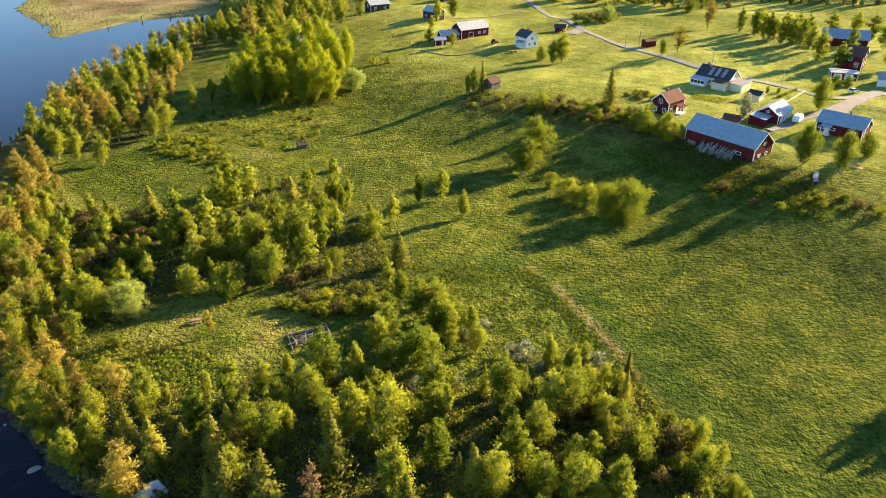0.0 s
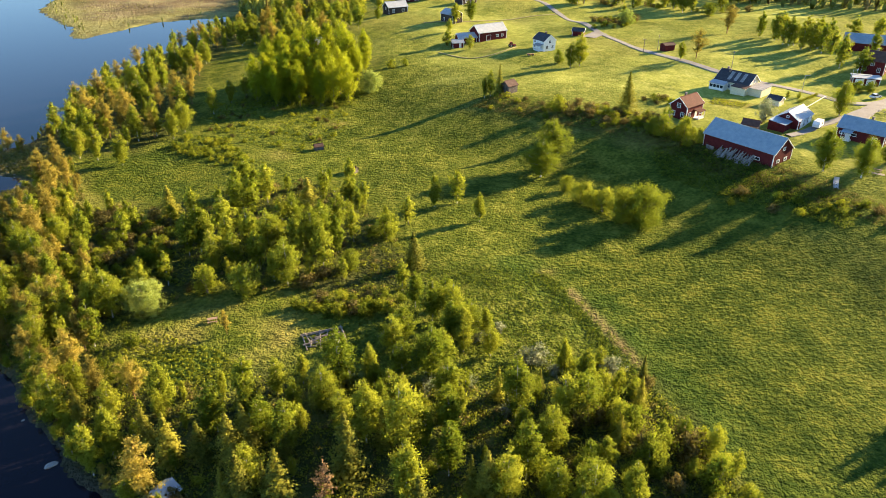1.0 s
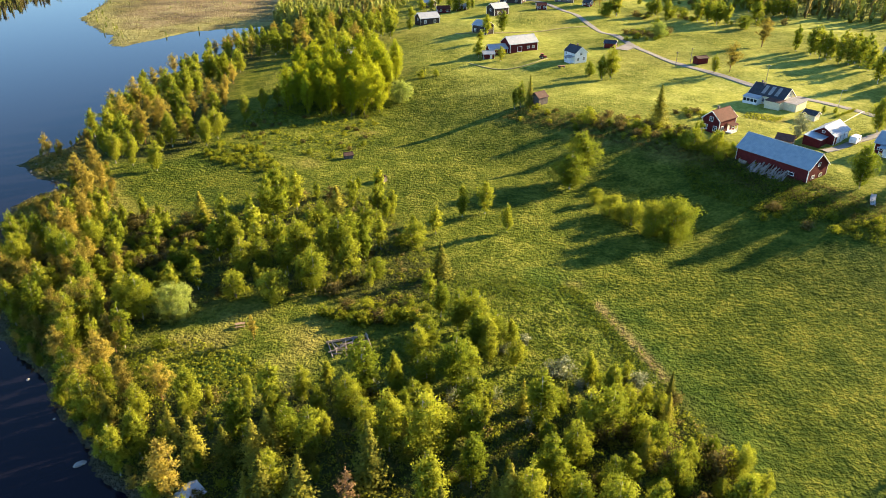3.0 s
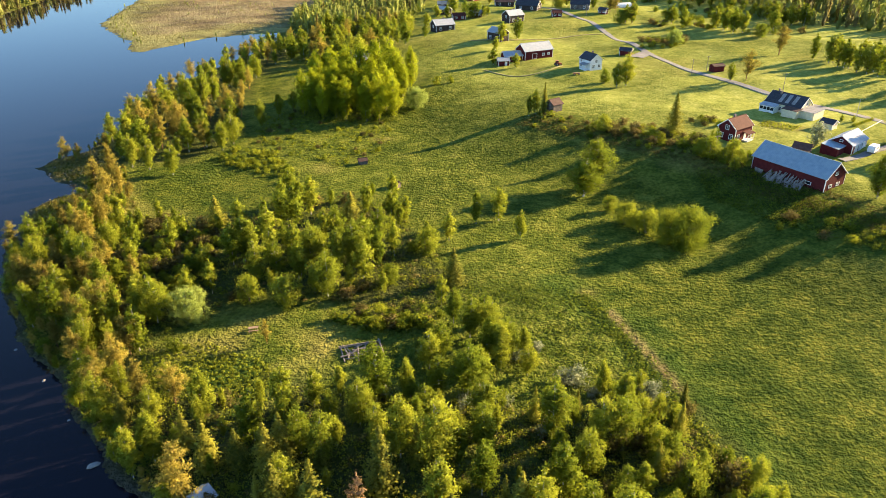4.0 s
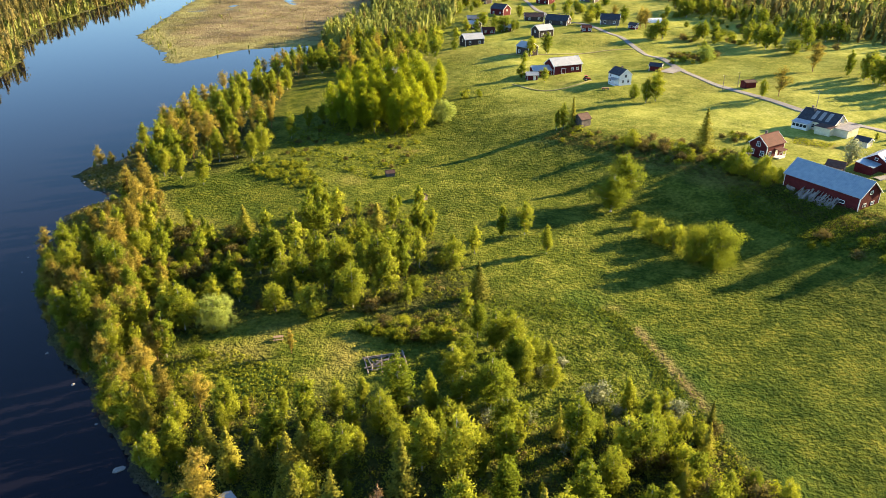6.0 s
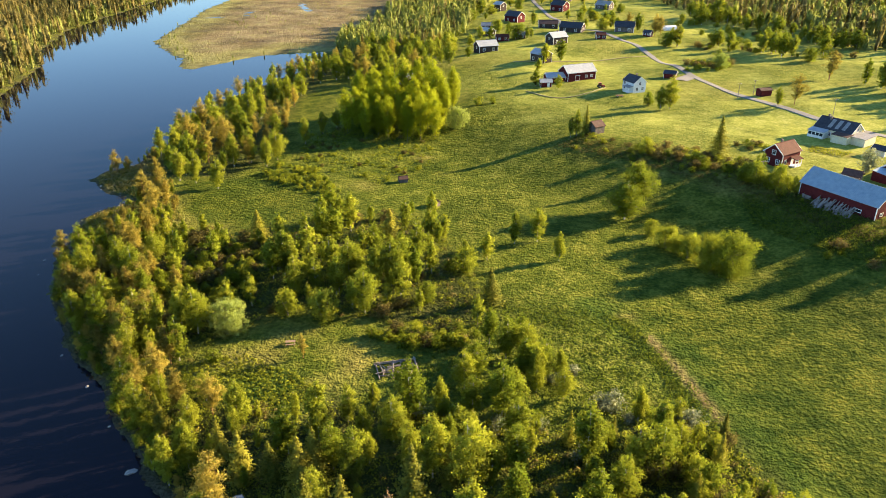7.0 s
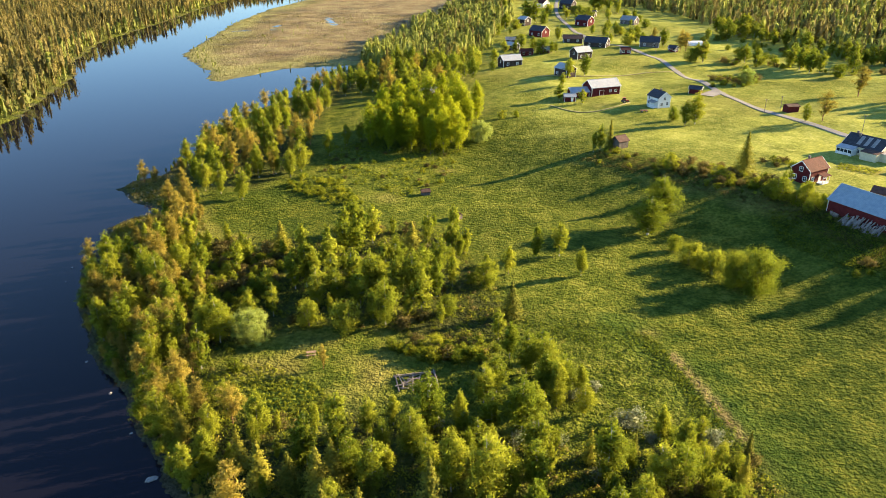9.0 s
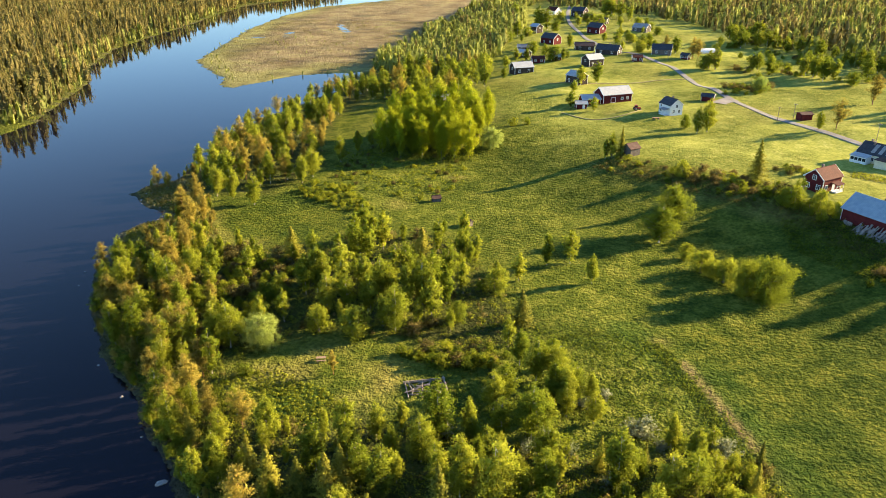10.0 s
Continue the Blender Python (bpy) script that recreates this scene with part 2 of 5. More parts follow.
lawn = ramp(nt, both, [(0.36, (0.17, 0.195, 0.035)), (0.52, (0.28, 0.30, 0.06)), (0.66, (0.40, 0.395, 0.11))])
dry = ramp(nt, both, [(0.36, (0.13, 0.12, 0.03)), (0.64, (0.27, 0.235, 0.062))])
# woodland floor, its colour darkened to stand in for shade under dense trees
shaded_floor = ramp(nt, both, [(0.3, (0.022, 0.026, 0.009)), (0.5, (0.046, 0.056, 0.014)), (0.75, (0.10, 0.09, 0.035))])
bog = ramp(nt, calc(nt, "ADD", calc(nt, "MULTIPLY", wide, 0.45), calc(nt, "MULTIPLY", both, 0.55)), [(0.36, (0.12, 0.09, 0.05)), (0.48, (0.20, 0.16, 0.085)), (0.55, (0.27, 0.23, 0.12)), (0.62, (0.26, 0.27, 0.10))])
mud = ramp(nt, both, [(0.3, (0.03, 0.026, 0.02)), (0.7, (0.09, 0.08, 0.06))])
col = blend(nt, ramp(nt, wide, [(0.4, (0, 0, 0)), (0.62, (0.7,) * 3)]), meadow, lush)
reed = ramp(nt, both, [(0.36, (0.17, 0.17, 0.055)), (0.64, (0.34, 0.33, 0.13))])
bare = ramp(nt, both, [(0.36, (0.12, 0.085, 0.035)), (0.64, (0.32, 0.24, 0.11))])
rank_green = ramp(nt, both, [(0.36, (0.022, 0.050, 0.008)), (0.64, (0.066, 0.108, 0.016))])
for name_, c in (("lush", lush), ("rank", rank_green), ("lawn", lawn), ("dry", dry), ("wood", shaded_floor), ("bog", bog), ("reed", reed), ("bare", bare), ("mud", mud)):
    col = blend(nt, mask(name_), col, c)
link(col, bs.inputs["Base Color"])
bs.inputs["Roughness"].default_value, bs.inputs["Specular IOR Level"].default_value = 0.9, 0.015
clump, small_clump = noise_node(nt, 0.75, 2.0, 0.5, stretch=(1.0, 1.2, 1)), noise_node(nt, 2.0, 2.5, 0.55, stretch=(1.2, 1.0, 1))
relief = calc(nt, "ADD", calc(nt, "ADD", calc(nt, "MULTIPLY", clump, 0.85), calc(nt, "MULTIPLY", small_clump, 0.55)), calc(nt, "MULTIPLY", tiny, 0.05))
relief = calc(nt, "MULTIPLY", relief, calc(nt, "SUBTRACT", 1.0, calc(nt, "MULTIPLY", mask("lawn"), 0.9)))
link(bump(nt, relief, 1.0, 1.3), bs.inputs["Normal"])

# ---- building helpers ----
def part(name, bm, material, parent=None, label=""):
    """Links a bmesh as one mesh object, under a thing or a part where one is given."""
    me = bpy.data.meshes.new(name)
    bm.to_mesh(me)
    bm.free()
    me.materials.append(material)
    ob = new(name, me)
    ob.parent = parent
    return tagged(ob, label=label)


def from_arrays(name, verts, faces, material, flat=True, normals=None):
    """A mesh from rows of corners and of three or four corner numbers."""
    me = bpy.data.meshes.new(name)
    n = faces.shape[1]
    me.vertices.add(len(verts))
    me.vertices.foreach_set("co", np.asarray(verts, np.float32).ravel())
    me.loops.add(faces.size)
    me.loops.foreach_set("vertex_index", faces.astype(np.int32).ravel())
    me.polygons.add(len(faces))
    me.polygons.foreach_set("loop_start", np.arange(0, faces.size, n, dtype=np.int32))
    me.polygons.foreach_set("use_smooth", np.full(len(faces), not flat or normals is not None))
    me.update(calc_edges=True)
    if normals is not None:
        me.normals_split_custom_set_from_vertices(normals / (np.linalg.norm(normals, axis=1)[:, None] + 1e-9))
    me.materials.append(material)
    return me


def box(bm, x, y, z, sx, sy, sz, m=None):
    """A box with its middle at x, y and its foot at z."""
    k = Matrix.Translation((x, y, z + sz / 2)) @ Matrix.Diagonal((sx, sy, sz, 1))
    return bmesh.ops.create_cube(bm, size=1, matrix=(m @ k) if m else k)


def beam(bm, a, b, w, h=None):
    """A squared timber from a to b."""
    a, b = Vector(a), Vector(b)
    k = Matrix.Translation((a + b) / 2) @ (b - a).to_track_quat("Z", "Y").to_matrix().to_4x4() @ Matrix.Diagonal((w, h or w, (b - a).length, 1))
    bmesh.ops.create_cube(bm, size=1, matrix=k)


def rod(bm, a, b, r1, r2=None, sides=7):
    """A round pole from a to b."""
    a, b = Vector(a), Vector(b)
    k = Matrix.Translation((a + b) / 2) @ (b - a).to_track_quat("Z", "Y").to_matrix().to_4x4()
    bmesh.ops.create_cone(bm, cap_ends=True, segments=sides, radius1=r1, radius2=r1 if r2 is None else r2, depth=(b - a).length, matrix=k)


def level(x, y):
    return float(height(x, y))


# ---- the ground, one sheet to the horizon ----
def steps(first, last, fine, low, high):
    """Grid lines: close together between first and last, wider apart further off."""
    mids = list(np.arange(first, last, fine))

    def away(start, sign, end):
        out, v, s = [], start, fine
        while sign * v < sign * end:
            gone = abs(v - start)
            s = fine + 0.035 * gone if gone < 130 else (5.8 if gone < 520 else s * 1.12)
            v += sign * min(s, 220)
            out.append(v)
        return out

    return np.array(away(mids[0], -1, low)[::-1] + mids + away(mids[-1], 1, high))


gx, gy = steps(-140, 130, 1.2, -3500, 3500), steps(56, 260, 1.2, -1500, 4600)
X, Y = np.meshgrid(gx, gy)
Z = height(X, Y)
river_in = depth_in(X, Y, RIVER)
HAYFIELD = [(14, 140), (22, 135), (27, 124), (33, 106), (39, 88), (48, 60), (200, 60), (200, 105), (137, 131), (96, 160), (52, 154)]
CLEARING = [(-60, 121), (-46, 127), (-34, 120), (-28, 114), (-34, 102), (-46, 97), (-68, 103)]
NORTH_MEADOW = [(-118, 204), (-107, 214), (-91, 214), (-70, 197), (-66, 187), (-80, 168), (-92, 166), (-108, 187)]
NEAR_WOOD = [(-60, 70), (-40, 50), (46, 50), (40, 84), (33, 100), (22, 104), (8, 96), (-16, 100), (-30, 100), (-45, 95), (-66, 100), (-78, 100)]
MID_WOOD = [(-120, 170), (-105, 145), (-85, 112), (-72, 100), (-66, 112), (-56, 128), (-36, 128), (-14, 122), (-8, 140), (-22, 162), (-30, 185), (-62, 185), (-80, 165), (-95, 165)]
NORTH_WOOD = [(-152, 215), (-120, 205), (-104, 213), (-98, 236), (-106, 262), (-113, 300), (-121, 340), (-118, 420), (-150, 440), (-150, 370), (-158, 310), (-150, 250)]
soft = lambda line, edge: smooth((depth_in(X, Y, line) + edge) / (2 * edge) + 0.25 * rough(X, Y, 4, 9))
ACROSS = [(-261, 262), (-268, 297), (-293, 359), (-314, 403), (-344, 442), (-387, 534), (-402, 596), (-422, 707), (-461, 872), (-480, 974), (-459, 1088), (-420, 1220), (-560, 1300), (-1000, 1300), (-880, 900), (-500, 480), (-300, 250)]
# where the ground takes the floor colour with tree shade in it
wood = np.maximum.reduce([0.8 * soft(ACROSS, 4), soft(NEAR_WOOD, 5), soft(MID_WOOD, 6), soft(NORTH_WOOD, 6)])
bank = depth_in(X, Y, PLATEAU)
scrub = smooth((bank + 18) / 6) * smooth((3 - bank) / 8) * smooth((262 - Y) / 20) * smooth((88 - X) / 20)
land_ = smooth(-river_in / 6)
small = (0.10 * rough(X, Y, 5.0, 5) + 0.09 * rough(X, Y, 1.9, 6) + 0.05 * rough(X, Y, 0.9, 7)) * smooth((330 - Y) / 60) * smooth((X + 175) / 30)
furrow = 0.05 * np.sin((X * 0.93 + Y * 0.36) * 2 * np.pi / 2.6 + 1.5 * rough(X, Y, 12, 8)) * soft(HAYFIELD, 4)
ditch = far_from(X, Y, [(14, 141), (27, 124), (33, 106), (39, 88), (48, 60), (52, 40)], False)
Z = Z + land_ * (small + furrow + 0.25 * scrub * rough(X, Y, 2.5, 12)) - 0.12 * np.exp(-(ditch / 1.1) ** 2) * (Y < 145)
ny, nx = X.shape
ids = np.arange(nx * ny).reshape(ny, nx)
quads = np.stack([ids[:-1, :-1], ids[:-1, 1:], ids[1:, 1:], ids[1:, :-1]], -1).reshape(-1, 4)
me = from_arrays("ground", np.stack([X, Y, Z], -1).reshape(-1, 3), quads, GROUND, flat=False)
path_dry = np.exp(-(far_from(X, Y, [(24.3, 130), (28, 120), (33.5, 104)], False) / 0.9) ** 2) * (0.85 + 0.35 * rough(X, Y, 1.5, 21))
HEATH = [(-140, 190), (-118, 196), (-104, 176), (-92, 158), (-100, 140), (-122, 150), (-134, 168)]
spots = sum(np.exp(-((X - a) / r) ** 2 - ((Y - b) / r) ** 2) * (0.7 + 0.4 * rough(X, Y, 2, 18)) for a, b, r in ((-44, 244, 3.5), (92, 241, 6), (100, 236, 4), (12.8, 328, 4), (-58, 211, 4), (-38, 168, 4), (-90, 170, 4), (20, 138, 2)))
masks = {
    "lush": np.maximum(soft(HAYFIELD, 2) * (1 - 0.6 * smooth((X - 52) / 50 + 0.3 * rough(X, Y, 20, 26))), soft(NORTH_MEADOW, 3)) * 0.9,
    "lawn": np.clip(smooth((bank + 10 + 25 * smooth((Y - 250) / 40) + 14 * rough(X, Y, 18, 19)) / (30 + 60 * smooth((Y - 250) / 40))) * (0.7 + 0.3 * rough(X, Y, 30, 10) + 0.3 * rough(X, Y, 11, 50)), 0, 1),
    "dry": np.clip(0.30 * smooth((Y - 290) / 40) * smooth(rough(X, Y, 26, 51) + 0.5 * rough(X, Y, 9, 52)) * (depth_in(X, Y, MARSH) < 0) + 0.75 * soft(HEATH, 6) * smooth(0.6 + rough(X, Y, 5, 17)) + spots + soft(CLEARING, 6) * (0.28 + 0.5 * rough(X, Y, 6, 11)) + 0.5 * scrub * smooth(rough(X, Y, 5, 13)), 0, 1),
    # shade-darkened floor under the woods, thinly on the scrubby bank
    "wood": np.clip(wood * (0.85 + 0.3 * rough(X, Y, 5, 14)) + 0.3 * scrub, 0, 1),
    "rank": np.clip(0.8 * np.exp(-(ditch / 7.0) ** 2) * (0.75 + 0.6 * rough(X, Y, 4, 22)) * (Y < 146) * (X > 8) + 0.85 * soft([(-68, 104), (-58, 112), (-44, 106), (-36, 100), (-46, 95), (-62, 97)], 3) * smooth(0.8 + rough(X, Y, 3, 23)) + 0.3 * soft([(60, 198), (74, 196), (90, 174), (102, 158), (88, 148), (66, 168), (54, 186)], 6), 0, 1),
    "reed": smooth((24 + 12 * rough(X, Y, 22, 24) + 5 * rough(X, Y, 7, 25) - far_from(X, Y, MARSH_EDGE, False)) / 10) * (depth_in(X, Y, MARSH) > -1) * 0.85 + 0.8 * np.exp(-(far_from(X, Y, CAUSEWAY, False) / 5.0) ** 2),
    "bare": np.clip(0.95 * path_dry, 0, 1),
    "bog": smooth((depth_in(X, Y, MARSH) - 1 + 3 * rough(X, Y, 10, 15)) / 8) * (1 - 0.45 * smooth(1.2 - depth_in(X, Y, MARSH) / 45 + 0.5 * rough(X, Y, 25, 16))),
    "mud": smooth(1.2 - np.abs(Z - 0.0) / 0.35) * (Z < 0.4),
}
for name_, v in masks.items():
    me.attributes.new(name_, "FLOAT", "POINT").data.foreach_set("value", v.astype(np.float32).ravel())
tagged(new("ground", me), "grassy river land with meadows, woods and a marsh", "ground", kind="structure")

bm = bmesh.new()
bmesh.ops.create_grid(bm, x_segments=1, y_segments=1, size=4600)
tagged(part("water", bm, WATER), "dark calm river water reflecting the sky", "river", kind="structure")


# ---- roads ----
def strip(name, line, width, material, label):
    """A worn track that lies on the ground along a smoothed line."""
    pts = [Vector((*p, 0)) for p in line]
    for _ in range(3):
        pts = [pts[0]] + [q for a, b in zip(pts, pts[1:]) for q in (a * 0.75 + b * 0.25, a * 0.25 + b * 0.75)] + [pts[-1]]
    bm = bmesh.new()
    rows = []
    for i, p in enumerate(pts):
        d = (pts[min(i + 1, len(pts) - 1)] - pts[max(i - 1, 0)]).normalized()
        side = Vector((d.y, -d.x, 0))
        w = width * (1 + 0.06 * math.sin(i * 1.7))
        rows.append([bm.verts.new((p.x + side.x * k * w, p.y + side.y * k * w, level(p.x + side.x * k * w, p.y + side.y * k * w) + lift))
                     for k, lift in ((-0.55, -0.1), (-0.5, 0.22), (-0.2, 0.26), (0.2, 0.26), (0.5, 0.22), (0.55, -0.1))])
    for a, b in zip(rows, rows[1:]):
        for i in range(5):
            bm.faces.new((a[i], a[i + 1], b[i + 1], b[i]))
    return tagged(part(name, bm, material), label, "road", kind="structure")


strip("road", [(230, 195), (175, 232), (157, 246), (134, 235), (127, 253), (112, 269), (96, 290), (75, 344), (64, 380), (56, 420), (50, 450), (38, 478), (10, 520), (-10, 600), (-25, 720), (-20, 900)], 3.0, GRAVEL, "pale gravel village road winding between fields")

# ---- trees ----
rng = np.random.default_rng(7)


def sprays(centres, size, droop=0.3, out=None, bend=0.25):
    """A small bent leaf spray of two triangles at each centre, turned at random."""
    n = len(centres)
    size = np.broadcast_to(size, n) * rng.uniform(0.7, 1.3, n)
    c = rng.normal(size=(n, 3)) * 0.4
    if out is not None:
        c = c + out
    c /= np.linalg.norm(c, axis=1)[:, None]
    a = rng.normal(size=(n, 3))
    a[:, 2] -= droop * 2
    b = np.cross(c, a)
    b /= np.linalg.norm(b, axis=1)[:, None] + 1e-9
    a = np.cross(b, c)
    s = size[:, None]
    v = np.stack([centres - a * s * 0.6, centres + b * s * 0.42 + c * s * bend * 0.5, centres + a * s * 0.6, centres - b * s * 0.42 + c * s * bend * 0.5], 1)
    k = np.arange(n)[:, None] * 4
    f = np.concatenate([k + [0, 2, 1], k + [0, 3, 2]], 1).reshape(-1, 3)
    return v.reshape(-1, 3), f


def tube(line, r1, r2, sides=6):
    """One bent, tapered stem along a line."""
    bm = bmesh.new()
    rings = []
    for i, p in enumerate(line):
        r = r1 + (r2 - r1) * i / (len(line) - 1)
        rings.append([bm.verts.new((p[0] + r * math.cos(k * 2 * math.pi / sides), p[1] + r * math.sin(k * 2 * math.pi / sides), p[2])) for k in range(sides)])
    for a, b in zip(rings, rings[1:]):
        for k in range(sides):
            bm.faces.new((a[k], a[(k + 1) % sides], b[(k + 1) % sides], b[k]))
    bm.faces.new(rings[-1])
    return bm


def crown_mesh(v, f, leaf, nrm, mids, bark, tall, foot, r):
    """Joins leaf sprays and thin limbs into one crown."""
    n = len(f)
    for m in mids[::3]:
        a, b = np.array([0, 0, max(tall * foot * 0.8, m[2] - 0.5 * math.hypot(m[0], m[1]) - 0.3)]), np.array(m)
        side = np.cross(b - a, (0, 0, 1.0)) + 1e-6
        side = side / np.linalg.norm(side) * r * 0.3
        f = np.concatenate([f, len(v) + np.array([[0, 1, 3], [1, 2, 3], [2, 0, 3]])])
        v = np.concatenate([v, [a + side, a - side, a + (0, 0, r * 0.5), b]])
        nrm = np.concatenate([nrm, [side, -side, (0, 0, 1.0), side]])
    me = from_arrays("crown", v, f, leaf, normals=nrm)
    me.materials.append(bark)
    me.polygons.foreach_set("material_index", (np.arange(len(f)) >= n).astype(np.int32))
    return me


def tree(name, label, category, leaf, bark, tall, foot, shape, n, puffs, spray, stems=1, droop=0.3, trunk_r=0.11, lean=0.3, squash=1.0, puff=0.2, ragged=0.25):
    """A tree with a tapered trunk, limbs and a lobed crown of loose leafy puffs. shape(k) gives the crown's radius at k of its height."""
    root = tagged(new(name), label, category)
    crown_h = tall * (1 - foot)
    ks = np.linspace(0.02, 1, 60)
    ws = np.array([shape(k) for k in ks])
    wide = ws.max()
    for s in range(stems):
        off = Vector((rng.uniform(-1, 1), rng.uniform(-1, 1), 0)) * (0.25 * (stems > 1))
        top = Vector((rng.uniform(-lean, lean), rng.uniform(-lean, lean), tall * 0.9)) + off * (5 if stems > 1 else 0)
        if stems > 1:
            top.z = tall * rng.uniform(0.55, 0.8)
        line = [off + Vector((0, 0, -0.3))] + [off.lerp(top, i / 5) + Vector((rng.uniform(-0.1, 0.1), rng.uniform(-0.1, 0.1), 0)) for i in range(1, 6)]
        part("trunk" if stems == 1 else "stem", tube(line, trunk_r, trunk_r * 0.12), bark, root)
    cum = np.cumsum(ws ** 0.9)
    k = np.interp((np.arange(puffs) + rng.uniform(0, 1, puffs)) / puffs, cum / cum[-1], ks)
    turn = rng.uniform(0, 2 * np.pi, puffs)
    a, b = rng.uniform(0, 6.28, 2)
    w = np.interp(k, ks, ws) * (1 + ragged * (0.6 * np.sin(2 * turn + a + 5 * k) + 0.5 * np.sin(3 * turn + b - 9 * k) + 0.4 * rng.normal(size=puffs)))
    rad = puff * wide * rng.uniform(0.6, 1.35, puffs) * np.clip(0.45 + 0.6 * w / wide, 0.45, 1.0)
    r = np.maximum(0, w * np.sqrt(rng.uniform(0.12, 1.0, puffs)) - 0.25 * rad)
    mids = np.stack([np.cos(turn) * r, np.sin(turn) * r, tall * foot + k * crown_h - 0.1 * rad], 1)
    p = rng.choice(puffs, n, p=rad ** 2.2 / (rad ** 2.2).sum())
    inner = (rng.uniform(0, 1, (n, 1)) < 0.2)
    off = rng.normal(size=(n, 3)) * rad[p][:, None] * [0.58, 0.58, 0.58 * squash]
    off[:, 2] -= droop * 0.35 * rad[p] * rng.uniform(0, 1, n)
    pts = mids[p] * np.where(inner, [0.5, 0.5, 0.96], 1.0) + off
    pts[:, 2] = np.maximum(pts[:, 2], 0.05 + tall * foot * 0.4)
    way = off / (np.linalg.norm(off, axis=1)[:, None] + 1e-6)
    axis = pts * [1, 1, 0] / (wide + 1e-6) + np.stack([0 * p, 0 * p, 0.15 + 0.5 * np.maximum(0, k[p] - 0.6)], 1)
    v, f = sprays(pts, spray * np.where(inner[:, 0], 2.0, 1.0), droop, way * 0.45)
    nrm = np.repeat(way * 0.55 + axis * 0.95 + rng.normal(size=(n, 3)) * 0.27, 4, 0)
    new("crown", crown_mesh(v, f, leaf, nrm, mids, bark, tall, foot, trunk_r)).parent = root
    root["tall"] = tall
    return root


def conifer(name, label, leaf, tall, wide, tiers, arms, foot=0.06, dense=8):
    root = tagged(new(name), label, "spruce")
    bm = bmesh.new()
    rod(bm, (0, 0, -0.3), (0, 0, tall * 0.97), tall * 0.016, 0.01, 6)
    part("trunk", bm, GREY_BARK, root)
    pts, outs, sizes = [], [], []
    for i in range(tiers):
        k = i / (tiers - 1)
        z, r = tall * (foot + (0.98 - foot) * k), wide * (1 - k) ** 0.9 + 0.1
        for j in range(max(4, round(arms * (1 - 0.6 * k)))):
            turn, reach, zj = rng.uniform(0, 2 * np.pi), r * rng.uniform(0.6, 1.2), z + rng.normal() * 0.12
            for q in range(dense):
                d = reach * (q + 0.6) / dense
                spread_ = 0.05 + 0.13 * d / max(wide, 1)
                pts.append((math.cos(turn) * d + rng.normal() * spread_, math.sin(turn) * d + rng.normal() * spread_, zj - 0.30 * d + 0.16 * d * d / max(reach, 0.3) + rng.normal() * 0.05))
                outs.append((math.cos(turn) * 0.7, math.sin(turn) * 0.7, 0.7))
                sizes.append(0.17 + 0.16 * reach / wide * (1 - 0.4 * q / dense))
    v, f = sprays(np.array(pts), np.array(sizes) * tall / 10, 0.2, np.array(outs) * 0.8)
    nrm = np.repeat(np.array(outs) * [1.2, 1.2, 0.7] + rng.normal(size=(len(pts), 3)) * 0.35, 4, 0)
    new("crown", from_arrays("crown", v, f, leaf, normals=nrm)).parent = root
    root["tall"] = tall
    return root


def egg(wide, peak=0.35, tip=0.08, full=1.9):
    return lambda k: wide * ((k / peak) ** 0.6 if k < peak else max(tip, (1 - ((k - peak) / (1 - peak)) ** full)))


BIRCH = ("birch", "fresh green birch with a pale slender trunk", "birch", BIRCH_LEAF, BIRCH_BARK, 12, 0.06)
BIRCHES = [tree(*BIRCH, egg(w, 0.40, 0.14, 2.6), 6600, 110, 0.175, droop=0.6, puff=0.23) for w in (1.9, 2.3, 1.65, 2.1, 2.6)]
FAR_BIRCHES = [tree("downy_birch", "leafy downy birch in fresh spring green", *BIRCH[2:], egg(w, 0.40, 0.2, 2.6), 2100, 64, 0.30, droop=0.4, puff=0.26) for w in (2.0, 2.5, 2.2)]
ASPENS_ = [tree("aspen", "tall yellow-green aspen in a dense grove", "aspen", ASPEN_LEAF, GREY_BARK, 22, 0.04, egg(w, 0.45, 0.3, 2.8), 7500, 140, 0.30, trunk_r=0.2, puff=0.21, ragged=0.2) for w in (4.8, 4.2)]
SPRUCES = [conifer("spruce", "dark green spruce with drooping branches", SPRUCE_LEAF, 11, w, 34, a) for w, a in ((2.7, 20), (2.1, 17))]
PINE = ("pine", "pine with a reddish trunk and golden-brown needles", "pine", PINE_LEAF, PINE_BARK, 13, 0.14)
PINES = [tree(*PINE, egg(w, 0.45, 0.25, 2.3), 4400, 84, 0.185, droop=-0.3, trunk_r=0.15, squash=0.75, puff=0.24, ragged=0.4) for w in (2.3, 2.7, 2.0)]
DEAD_PINE = tree("dry_pine", "pine with rusty brown dry needles", "pine", DEAD_LEAF, PINE_BARK, 11, 0.15, egg(1.5, 0.35, 0.2), 1500, 60, 0.17, droop=0.2, trunk_r=0.13, squash=0.6, puff=0.2, ragged=0.4)
ROUND = lambda k: 1.0 * math.sqrt(max(0.03, 1 - (2 * k - 0.85) ** 2 / 1.35))
SALLOW = ("sallow", "broad rounded sallow with soft green leaves", "sallow")
